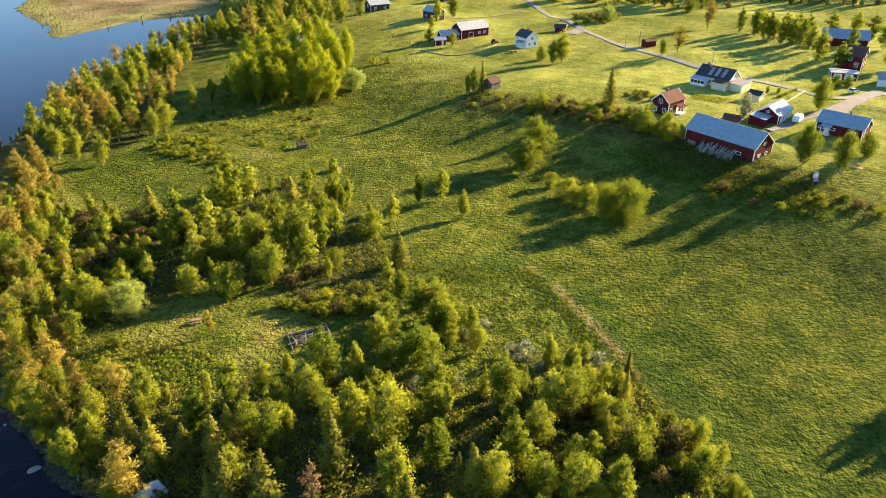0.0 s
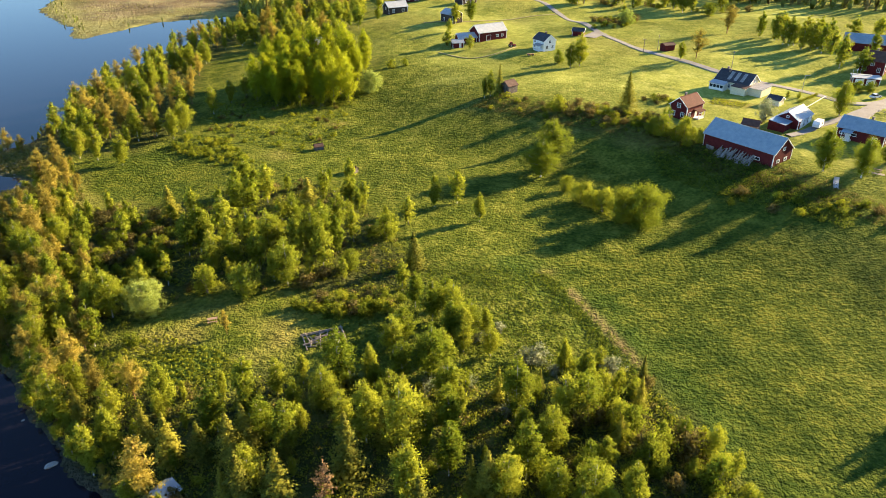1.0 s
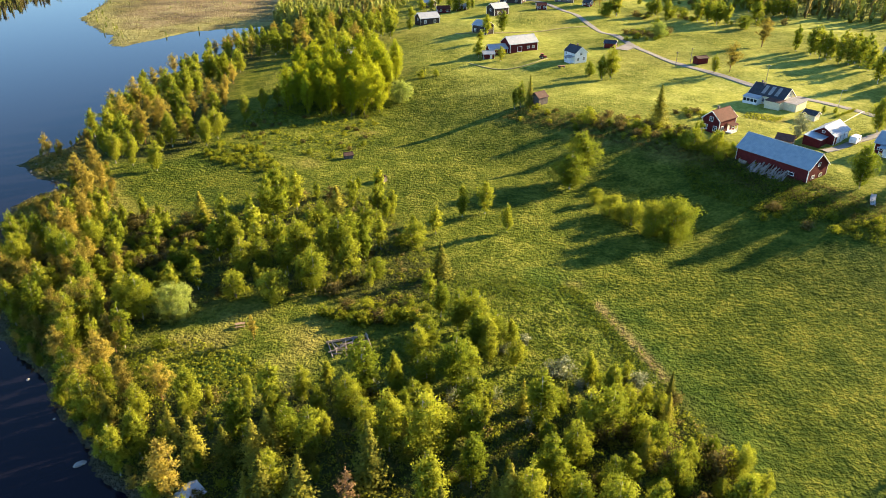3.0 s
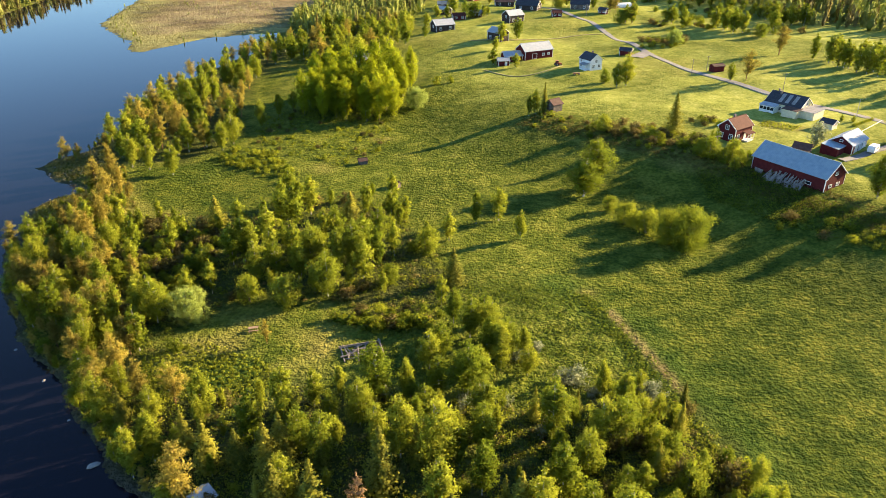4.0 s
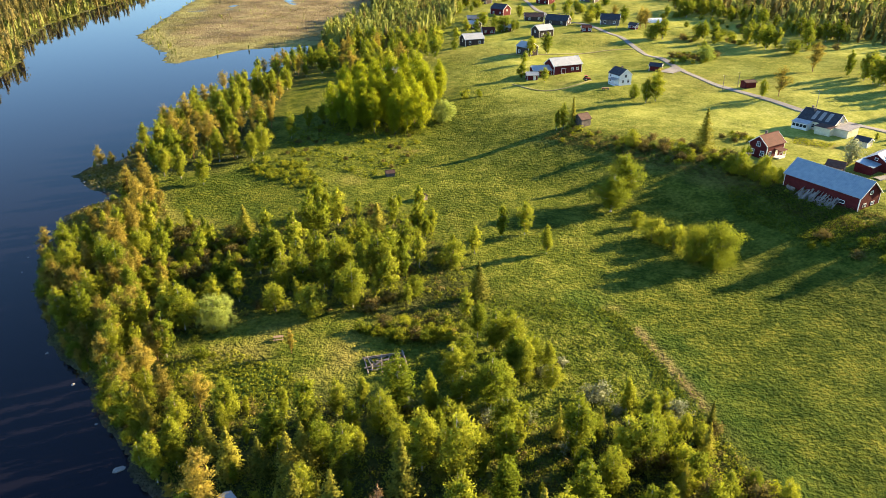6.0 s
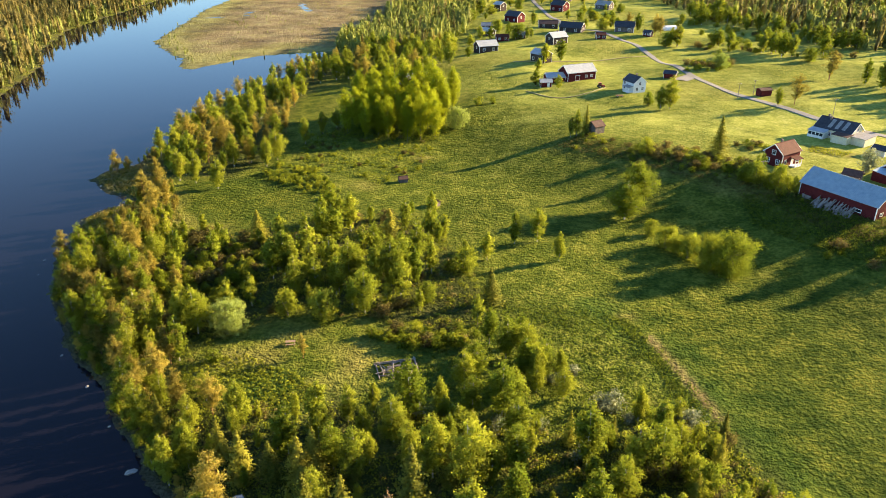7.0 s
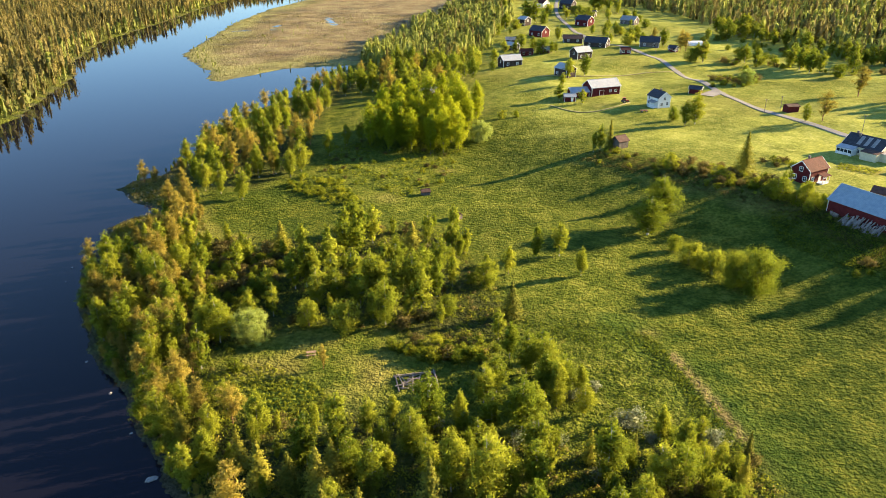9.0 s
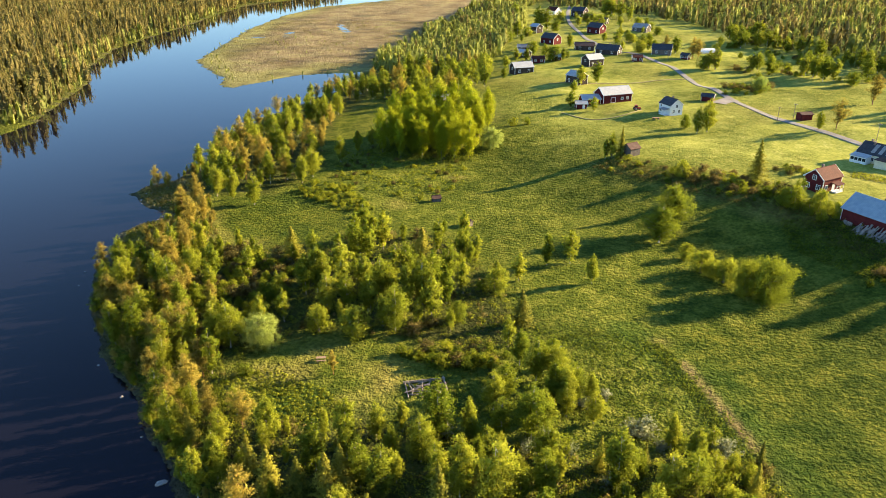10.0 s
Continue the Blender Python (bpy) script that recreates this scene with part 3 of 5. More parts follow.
SALLOWS = [tree(*SALLOW, SALLOW_LEAF, GREY_BARK, 8, 0.02, lambda k: 4.6 * ROUND(k), 15000, 300, 0.15, stems=4, droop=0.1, squash=0.9, puff=0.11, ragged=0.07),
           tree(*SALLOW, BIRCH_LEAF, GREY_BARK, 7, 0.05, lambda k: 3.0 * ROUND(k), 4000, 84, 0.205, stems=3, droop=0.1, squash=0.95, puff=0.21, ragged=0.22),
           tree(*SALLOW, BIRCH_LEAF, GREY_BARK, 7, 0.04, lambda k: 2.6 * ROUND(k), 3600, 66, 0.205, stems=3, droop=0.1, squash=1.1, puff=0.24, ragged=0.3)]
SHRUB = ("shrub", "low leafy green shrub in rough grass", "shrub")
DARK_SHRUB = ("scrub_bush", "low brownish scrub bush in rough grass", "bush")
SHRUBS = [tree(*kind, m, GREY_BARK, 3, 0.02, lambda k: 1.6 * ROUND(k), 1000, 34, 0.18, droop=0.0, trunk_r=0.05, squash=0.9, puff=0.26, ragged=0.35) for kind, m in ((SHRUB, SHRUB_LEAF), (SHRUB, SHRUB_LEAF), (DARK_SHRUB, BUSH_DARK))]
GREY_SHRUB = tree("willow_shrub", "grey-green downy willow shrub", "shrub", GREY_LEAF, GREY_BARK, 3, 0.02, lambda k: 1.9 * ROUND(k), 1100, 36, 0.18, droop=0.0, trunk_r=0.05, squash=0.8, puff=0.24, ragged=0.3)
WILLOW = tree("willow", "broad leafy willow at a field corner", "willow", BIRCH_LEAF, GREY_BARK, 11, 0.04, lambda k: 5.6 * ROUND(k), 14000, 150, 0.21, stems=4, droop=0.2, trunk_r=0.16, puff=0.19, ragged=0.2)
BLOSSOM_TREE = tree("bird_cherry", "white blossoming bird cherry in a garden", "blossoming tree", BLOSSOM, GREY_BARK, 7, 0.10, lambda k: 3.0 * ROUND(k), 3200, 70, 0.21, stems=3, puff=0.22)
GARDEN_BIRCH = tree("garden_birch", "broad weeping birch on a lawn", "birch", BIRCH_LEAF, BIRCH_BARK, 12, 0.07, egg(3.5, 0.42, 0.2, 2.4), 12000, 190, 0.17, droop=0.9, trunk_r=0.2, puff=0.19, ragged=0.22)
used = set()


def plant(pattern, x, y, tall, group="", broad=1.0):
    """Sets a tree of the given height on the ground. The first one is the pattern itself."""
    k = tall / pattern["tall"]
    m = Matrix.Translation((x, y, level(x, y) - 0.1)) @ Matrix.Rotation(rng.uniform(0, 6.28), 4, "Z") @ Matrix.Diagonal((k * broad, k * broad, k, 1))
    ob = pattern
    if pattern.name in used:
        ob = copy_thing(pattern, m)
        ob.matrix_basis = m
    else:
        used.add(pattern.name)
        ob.matrix_basis = m
    return tagged(ob, group=group)


def pick(options):
    return options[int(rng.integers(0, len(options)))]

# x, y, height
NEAR_BIRCHES = [(-34.1, 88.5, 13), (-20.1, 96.1, 13), (-21.8, 89.8, 10), (-14.0, 82.5, 13), (-8.3, 81.1, 14), (-1.4, 84.5, 11), (-17.9, 84.0, 10), 
    (-26.0, 80.5, 11), (-30.0, 82.6, 10), (-29.6, 72.6, 10), (-6.7, 69.7, 13), (-1.0, 76.0, 11), (-48.3, 88.9, 11), (-38.3, 85.0, 11), 
    (-53.5, 80.7, 9.5), (-69.7, 117.1, 11), (-12.0, 106.2, 9), (-8.7, 122.1, 9), (-2.6, 122.3, 8), (-4.5, 99.1, 12)]
NEAR_BIRCHES2 = [(9.8, 89.1, 13), (1.0, 109.1, 10), (5.4, 112.5, 7), (6.2, 106.1, 7), (22.1, 97.7, 8), (17.2, 87.4, 11), (20.6, 88.4, 11), 
    (10.4, 75.7, 12), (14.7, 81.3, 10), (7.2, 70.8, 11), (18.8, 69.5, 11), (19.3, 75.9, 8), (22.0, 77.1, 8), (13.9, 70.5, 10), (17.2, 67.7, 8), 
    (24.5, 69.9, 10)]
NEAR_SPRUCES = [(-43.8, 79.0, 10), (-38.8, 78.7, 8), (-34.1, 78.6, 9.5), (-32.5, 81.0, 9.5), (-49.0, 82.8, 8), (-15.8, 75.1, 13), (-24.3, 69.0, 12), 
    (-30.2, 69.8, 11), (-79.9, 128.7, 7), (-4.8, 65.4, 11), (4.4, 71.1, 10)]
SHORE_PINES = [(-44.3, 71.0, 14), (-78.5, 113.8, 12), (-81.4, 113.3, 11), (-81.1, 109.7, 11), (-18.1, 69.9, 10)]
NEAR_SALLOWS = [(27.5, 85.0, 7), (29.1, 78.2, 7), (37.3, 74.4, 7), (14.2, 104.4, 4), (27.3, 102.2, 3.5), (28.0, 96.3, 5)]
CLEARING_SALLOWS = [(-63.5, 118.7, 8), (-44.9, 126.1, 8), (-53.4, 127.0, 7)]
MID_BIRCHES = [(-59.5, 180.7, 12), (-52.3, 174.6, 12), (-54.0, 166.1, 12), (-57.1, 163.4, 12), (-56.8, 151.5, 12), (-60.7, 145.0, 13), 
    (-49.3, 146.4, 11), (-44.3, 144.2, 12), (-41.1, 157.3, 11), (-37.2, 141.3, 12), (-33.8, 144.1, 13), (-32.2, 147.2, 13), (-30.2, 156.0, 12), 
    (-29.3, 171.1, 10), (-25.5, 172.0, 8), (-37.7, 189.0, 5), (-12.7, 160.4, 8), (-18.5, 160.3, 6), (-6.4, 171.4, 10), (-0.4, 174.1, 10), 
    (-59.2, 145.2, 12), (-63.0, 143.2, 11), (-42.2, 145.4, 10), (-53.6, 143.3, 11), (-54.7, 135.7, 11), (-50.5, 137.7, 10), (-45.5, 137.7, 10), 
    (-36.9, 130.3, 12), (-30.3, 137.6, 11), (-28.3, 145.4, 10)]
MID_SPRUCES = [(-39.1, 166.0, 11), (-10.0, 138.6, 9), (-74.0, 161.8, 10)]
NORTH_BIRCHES = [(-113.4, 205.0, 12), (-120.1, 206.8, 12), (-103.9, 201.1, 11), (-108.4, 223.9, 13), (-103.9, 228.8, 14), (-96.9, 225.4, 11), 
    (-95.5, 232.6, 12), (-121.5, 259.1, 14), (-124.5, 278.0, 15), (-125.5, 292.0, 15), (-127.9, 315.6, 15), (-121.8, 316.7, 14), (-121.1, 334.1, 12), 
    (-91.9, 253.1, 11), (-131.7, 260.5, 15), (-132.1, 278.2, 15), (-89.7, 268.3, 10), (-86.7, 278.2, 9), (-42.5, 288.3, 13)]
NORTH_PINES = [(-137.4, 260.6, 15), (-136.0, 245.0, 13), (-119.1, 226.5, 15), (-117.3, 238.2, 15), (-122.0, 196.6, 13), (-117.1, 180.6, 13), 
    (-111.1, 174.5, 12), (-110.1, 180.3, 12), (-106.3, 161.3, 11), (-109.3, 264.2, 14), (-104.6, 266.3, 12), (-102.3, 149.9, 10), (-103.3, 158.7, 10)]
ASPENS = [(-80.7, 296.6, 20), (-74.9, 299.4, 21), (-68.3, 298.6, 22), (-61.8, 297.8, 23), (-55.9, 300.8, 24), (-49.1, 297.2, 24), (-45.7, 288.6, 22), 
    (-77.9, 278.0, 18), (-69.0, 279.4, 20), (-61.4, 278.7, 21), (-53.7, 277.9, 22), (-47.9, 277.3, 20), (-71.6, 269.8, 17), (-62.1, 266.1, 18), 
    (-53.6, 266.7, 18)]

def scatter(line, n, gap, keep=None):
    """Up to n points inside an outline, no two nearer than gap."""
    xs, ys = [p[0] for p in line], [p[1] for p in line]
    got = np.zeros((0, 2))
    tries = np.stack([rng.uniform(min(xs), max(xs), n * 12), rng.uniform(min(ys), max(ys), n * 12)], 1)
    tries = tries[within(tries[:, 0], tries[:, 1], line) & (keep(tries[:, 0], tries[:, 1]) if keep else True) & (height(tries[:, 0], tries[:, 1]) > 0.25)]
    out = []
    cells = {}
    for p in tries:
        c = (int(p[0] // gap), int(p[1] // gap))
        if all((p[0] - q[0]) ** 2 + (p[1] - q[1]) ** 2 > gap * gap for i in (-1, 0, 1) for j in (-1, 0, 1) for q in cells.get((c[0] + i, c[1] + j), ())):
            cells.setdefault(c, []).append(p)
            out.append(p)
            if len(out) == n:
                break
    return np.array(out)


for rows, kinds, group, broad in (
        (NEAR_BIRCHES + NEAR_BIRCHES2, BIRCHES, "birches of the near wood", 1.25), (NEAR_SPRUCES, SPRUCES, "spruces of the near wood", 1.4),
        (SHORE_PINES[:-1], PINES, "pines on the shore", 1.1), (MID_BIRCHES, BIRCHES + FAR_BIRCHES, "birches of the middle wood", 1.2), (MID_SPRUCES, SPRUCES, "spruces of the middle wood", 1.75),
        (NORTH_BIRCHES, BIRCHES, "birches along the river", 1.3), (NORTH_PINES, PINES, "pines along the river", 1.1), (ASPENS, ASPENS_, "aspens of the grove", 1.0),
        (NEAR_SALLOWS[:3], SALLOWS[1:], "sallows by the hayfield", 0.9), (CLEARING_SALLOWS[:1], SALLOWS[:1], "sallows by the clearing", 1.0), (CLEARING_SALLOWS[1:], SALLOWS[1:], "sallows by the clearing", 1.1)):
    for x, y, tall in rows:
        plant(pick(kinds), x, y, tall, group, broad)
plant(DEAD_PINE, *SHORE_PINES[-1])
for x, y, tall in NEAR_SALLOWS[3:5]:
    plant(GREY_SHRUB, x, y, tall, broad=1.2)
plant(SALLOWS[1], *NEAR_SALLOWS[5], broad=0.7)

# woods between the single trees
SHORE = [(-55, 74), (-48, 84), (-60, 100), (-72, 118), (-92, 150), (-104, 176), (-118, 200), (-140, 196), (-132, 162), (-106, 124), (-78, 97)]
open_ground = lambda x, y: (depth_in(x, y, CLEARING) < -2.5) & (np.hypot(x + 60.5, y - 113.5) > 8.5) & (np.hypot(x + 25.6, y - 108) > 7)
for x, y in scatter(SHORE, 78, 3.6, lambda x, y: ((x > -121) | (y < 155)) & open_ground(x, y)):
    plant(pick(PINES + PINES + BIRCHES), x, y, rng.uniform(7, 12) * (0.6 if y > 150 else 1.0), "trees on the shore", 1.1)
for x, y in scatter(NEAR_WOOD, 95, 3.6, open_ground):
    plant(pick(BIRCHES + SPRUCES), x, y, rng.uniform(4.5, 8.5), "young trees of the near wood")
for x, y in scatter(MID_WOOD, 60, 4.5):
    plant(pick(FAR_BIRCHES), x, y, rng.uniform(5, 11), "birches of the middle wood")
for x, y in scatter(NORTH_WOOD, 105, 5.0):
    plant(pick(FAR_BIRCHES + PINES[:2]), x, y, rng.uniform(6, 12), "trees along the river", 1.15)
for x, y in scatter([(-82, 264), (-42, 264), (-40, 303), (-82, 303)], 24, 4.6):
    plant(pick(ASPENS_), x, y, rng.uniform(15, 20), "aspens of the grove", 0.9)
for line, n, gap, lo, hi in (([(-95, 214), (-66, 196), (-64, 204), (-78, 222), (-92, 226)], 60, 1.8, 1.0, 2.3), (MID_WOOD, 36, 3.2, 1.5, 3.5), (SHORE, 25, 3.2, 1.2, 3),
                             (NEAR_WOOD, 30, 3.5, 1.5, 3.5), ([(-32, 120), (-14, 118), (-10, 126), (-28, 128)], 16, 2.0, 1.5, 3),
                             ([(4, 245), (40, 224), (64, 208), (72, 190), (80, 200), (66, 220), (40, 238), (14, 254)], 34, 3.4, 1.0, 2.6)):
    for x, y in scatter(line, n, gap):
        plant(pick(SHRUBS if y < 195 or x > 0 else SHRUBS[:2]), x, y, rng.uniform(lo, hi), "shrubs", 1.3)

for line, n, gap, lo, hi in (([(28, 236), (44, 226), (58, 214), (66, 222), (50, 238), (34, 244)], 26, 2.6, 1.4, 3.4), ([(62, 240), (74, 236), (76, 246), (66, 250)], 8, 2.4, 1.5, 2.6),
                             ([(68, 380), (92, 385), (96, 394), (72, 392)], 18, 2.4, 1.5, 3.5), ([(70, 168), (84, 154), (106, 150), (108, 158), (88, 164), (74, 174)], 14, 3.0, 1.2, 2.8)):
    for x, y in scatter(line, n, gap):
        plant(pick(SHRUBS + SHRUBS[2:]), x, y, rng.uniform(lo, hi), "scrub bushes", 1.4)
for x, y in scatter([(-97, 261), (-73, 298), (-45, 279), (-40, 234), (-53, 213), (-85, 226)], 70, 2.2):
    plant(pick(SHRUBS), x, y, rng.uniform(0.7, 1.7), "low shrubs of the rough meadow", 1.5)
COPSE = [(-113, 165), (-92, 166), (-72, 158), (-63, 132), (-75, 126), (-94, 134), (-114, 144)]
for x, y in scatter(COPSE, 150, 2.3, open_ground):
    plant(pick(SHRUBS + SALLOWS[1:]), x, y, rng.uniform(1.5, 3.4), "shrubs of the shore thicket", 1.25)
for x, y in scatter([(-34, 121), (-24, 116), (-22, 121), (-30, 125)], 8, 1.8):
    plant(pick(SHRUBS), x, y, rng.uniform(2, 3), "round shrubs by the clearing", 1.2)


def undergrowth(name, label, line, n, lo, hi, leaf, per=30):
    """Low leafy growth that nobody could count, in one mesh."""
    p = scatter(line, n, 0.9)
    tall = rng.uniform(lo, hi, len(p))
    d = rng.normal(size=(len(p), per, 3)) * [0.42, 0.42, 0.3]
    z0 = height(p[:, 0], p[:, 1])
    pts = np.stack([p[:, :1] + d[..., 0] * tall[:, None], p[:, 1:] + d[..., 1] * tall[:, None], z0[:, None] + np.abs(d[..., 2] + 0.35) * tall[:, None]], -1).reshape(-1, 3)
    v, f = sprays(pts, 0.25, 0.0, np.broadcast_to([0, 0, 0.4], pts.shape))
    nrm = np.repeat((d * [1.2, 1.2, 1.0]).reshape(-1, 3) + [0, 0, 0.35], 4, 0)
    tagged(new(name, from_arrays(name, v, f, leaf, normals=nrm)), label, "undergrowth", kind="stuff")


for line, n in ((NEAR_WOOD, 1100), (MID_WOOD, 900), (SHORE, 500)):
    undergrowth("undergrowth", "low green bushes and saplings between the trees", line, n, 0.7, 1.6, SHRUB_LEAF)
    undergrowth("undergrowth", "dark heath and brushwood between the trees", line, n // 3, 0.6, 1.2, BUSH_DARK)
undergrowth("undergrowth", "rank nettles and bushes below a barn", [(58, 204), (72, 200), (88, 176), (100, 160), (92, 150), (72, 170), (58, 188)], 650, 0.5, 1.3, SHRUB_LEAF)
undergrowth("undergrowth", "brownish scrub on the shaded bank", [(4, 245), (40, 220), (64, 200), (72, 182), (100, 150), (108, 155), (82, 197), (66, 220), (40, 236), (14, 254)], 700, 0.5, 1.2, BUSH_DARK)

WATERLINE = NEAR_BANK[3:20]
for (ax, ay), (bx, by) in zip(WATERLINE, WATERLINE[1:]):
    n = int(math.hypot(bx - ax, by - ay) / 3.2)
    for i in range(n):
        k, off = (i + rng.uniform(0, 1)) / n, rng.uniform(0.5, 3.5)
        x, y = ax + (bx - ax) * k + off, ay + (by - ay) * k + off * 0.6
        if level(x, y) > 0.1 and not 150 < y < 215:
            plant(pick(SHRUBS[:1] + PINES[:2] + BIRCHES[:1] + SALLOWS[1:]), x, y, rng.uniform(2, 4.5), "bushes at the water", 1.3)
BANKSIDE = WATERLINE[:9] + [(x + 9, y + 5) for x, y in WATERLINE[8::-1]]
undergrowth("undergrowth", "leafy bushes hanging over the water", BANKSIDE, 420, 0.7, 1.5, SHRUB_LEAF)
undergrowth("undergrowth", "golden heath along the water", BANKSIDE, 300, 0.6, 1.2, PINE_LEAF)
undergrowth("spit_bushes", "low grey-green bushes and sedge on a spit", [(-158, 212), (-140, 190), (-140, 160), (-124, 156), (-120, 200), (-146, 228)], 800, 0.4, 1.0, SEDGE)
undergrowth("spit_heath", "low golden heath on a spit", [(-158, 212), (-140, 190), (-138, 160), (-112, 150), (-104, 176), (-124, 200), (-146, 222)], 420, 0.4, 1.1, PINE_LEAF)
for x, y in scatter([(-120, 372), (-70, 350), (-52, 385), (-54, 430), (-62, 470), (-110, 445)], 60, 6.0):
    plant(pick(FAR_BIRCHES + PINES[:1]), x, y, rng.uniform(8, 15), "trees between the marsh and the village", 1.4)
for x, y, tall in ((66, 206, 5), (69, 208, 6.5), (71, 206, 4), (68, 202, 4.5), (72, 203, 5), (64, 214, 8), (66, 217, 7), (70, 212, 5)):
    plant(SALLOWS[1] if tall < 6.6 else BIRCHES[1], x, y, tall, "bushes beside the barn", 0.9)

# single trees of the meadow, the bank and the gardens
SINGLES = [(SPRUCES[0], 55.9, 231.1, 13.5, "", 1.3), (GARDEN_BIRCH, 28, 201, 15, "", 1.25), (GARDEN_BIRCH, 24.1, 193.8, 12, "", 1.55), (SALLOWS[1], 30.4, 184.3, 5, "", 1.1), (WILLOW, 47.1, 163.3, 11.5),
           (WILLOW, 42.5, 165.8, 9.5, "", 0.85), (SALLOWS[2], 38.8, 171.3, 7, "", 1.5), (SALLOWS[1], 33.6, 176.6, 6.5, "", 1.4), (SALLOWS[1], 36.2, 174, 5, "", 1.2), (BIRCHES[0], 5.4, 163, 8.5, "", 1.2),
           (SALLOWS[1], 33.8, 234.5, 6, "", 1.1), (SALLOWS[1], 62.9, 210.3, 7, "", 1.2), (SALLOWS[1], 60.5, 213, 5.5, "", 1.2), (SALLOWS[1], -24.4, 137.6, 5, "", 1.2), (SALLOWS[1], -17.4, 153, 7, "", 1.1),
           (FAR_BIRCHES[1], 124, 412, 13, "", 1.6), (FAR_BIRCHES[0], 129.4, 413, 12, "", 1.6), (BIRCHES[1], 11.2, 253.6, 10), (BIRCHES[0], 9, 252.5, 8), (SPRUCES[1], 14.4, 255, 11),
           (BLOSSOM_TREE, 98, 221, 7.5), (GARDEN_BIRCH, 123.7, 225.4, 12), (GARDEN_BIRCH, 98.4, 179.9, 13), (GARDEN_BIRCH, 106.6, 175.7, 12), (SALLOWS[1], 118.2, 185.1, 7),
           (BIRCHES[1], 50.1, 298, 14, "", 1.45), (BIRCHES[1], 46, 296, 11, "", 1.3), (SALLOWS[1], 42, 304, 6), (PINES[1], 99, 300.4, 13, "", 1.15), (BIRCHES[1], 93, 301, 8, "", 1.3), (PINES[0], 130, 355, 14, "", 1.5),
           (SALLOWS[0], 86, 380, 8), (SALLOWS[0], -36, 278.9, 9), (SHRUBS[1], -30, 306, 4), (SHRUBS[0], -24, 309, 3.5), (SPRUCES[1], -59, 270, 4.5), (SPRUCES[1], -55, 266, 5)]
for row in SINGLES:
    plant(*row)


THICKET = [(8, 84), (24, 100), (34, 98), (38, 84), (44, 66), (30, 60), (14, 72)]
for x, y in scatter(THICKET, 34, 3.0):
    plant(pick(SALLOWS[1:] + SHRUBS), x, y, rng.uniform(3, 6), "bushes by the hayfield", 0.9)
for x, y in scatter([(-14, 92), (4, 88), (8, 104), (2, 116), (-10, 126), (-16, 112)], 11, 3.6):
    plant(pick(BIRCHES), x, y, rng.uniform(6, 11), "birches beside the ruin", 1.3)
for x, y in scatter([(-22, 92), (4, 86), (20, 100), (8, 116), (-12, 118)], 14, 4.0):
    plant(GREY_SHRUB, x, y, rng.uniform(1.5, 2.8), "downy willow shrubs", 1.2)
for x, y in scatter([(78, 86), (88, 84), (92, 96), (81, 96)], 6, 3.0):
    plant(pick(SALLOWS[1:] + BIRCHES), x, y, rng.uniform(8, 11), "trees beside the hayfield")

# x, y, height
TREE_ROW = [(143.6, 332, 13), (145.2, 326, 12), (147, 324, 13), (149, 323.7, 11), (149.3, 316.4, 13), (152.6, 314.4, 14), (154.8, 309, 13), (156, 303.7, 12), (152, 286.3, 14),
            (146, 333, 13), (158, 332, 12), (163, 322, 13), (157, 318, 14), (140, 340, 12), (150, 340, 11)]
for x, y, tall in TREE_ROW:
    plant(pick(FAR_BIRCHES), x, y, tall, "birches behind the village", 1.25)
YARD_TREES = [(179, 333, 12), (192.6, 336, 11), (189.5, 318, 13), (156.8, 279, 11), (175, 276, 12), (142.9, 253.5, 4.5), (148, 254.6, 4), (196, 343, 10), (172, 300, 10), (185, 300, 12)]
for x, y, tall in YARD_TREES:
    plant(pick(FAR_BIRCHES[1:] if tall > 8 else SALLOWS[1:]), x, y, tall, "garden trees", 1.5)
VILLAGE_TREES = [(-56.6, 580, 14), (-28.2, 479, 10), (-15.5, 469, 8), (-2.9, 389, 11), (5.5, 398, 12), (-46.5, 476, 9), (-46.4, 407, 7), (-49.4, 442, 9), (35.5, 510, 12), (40.3, 517, 13),
                 (43.7, 511, 8), (27.9, 560, 10), (22.9, 577, 9), (-10.3, 641, 10), (0.8, 655, 11), (-13.4, 528, 10), (13, 693, 20), (18, 693, 19), (26, 692, 16), (-42.3, 616, 20), (-35.3, 617, 18),
                 (-68.2, 675, 16), (33.7, 679, 14), (45.4, 627, 10), (-5.7, 366, 7), (56.4, 497, 12), (-6, 340, 8.5), (4.5, 334, 7)]
for x, y, tall in VILLAGE_TREES:
    plant(pick(FAR_BIRCHES), x, y, tall, "village trees", 1.6)
FIELD_TREES = [(70.6, 447, 11), (74, 444, 13), (67.5, 444, 8), (95, 448, 11), (98.3, 449, 12), (102.6, 439, 11), (86.7, 391, 9), (88.7, 527, 9), (97, 526, 10), (102.4, 529, 14), (115.7, 555, 15), (119.6, 555, 15),
               (106.5, 443, 5), (112, 436, 5), (117, 425, 12), (121, 420, 14), (124, 424, 13), (128, 420, 12), (120, 431, 14), (136, 403, 7), (132, 440, 12), (148, 420, 12)]
for x, y, tall in FIELD_TREES:
    plant(pick(FAR_BIRCHES if tall > 8 else SALLOWS[1:]), x, y, tall, "field trees", 1.5)
for x, y, tall in ((65.6, 483, 14), (69, 483.5, 13), (74, 446, 12), (50, 500, 12)):
    plant(PINES[1], x, y, tall, "village pines", 1.3)
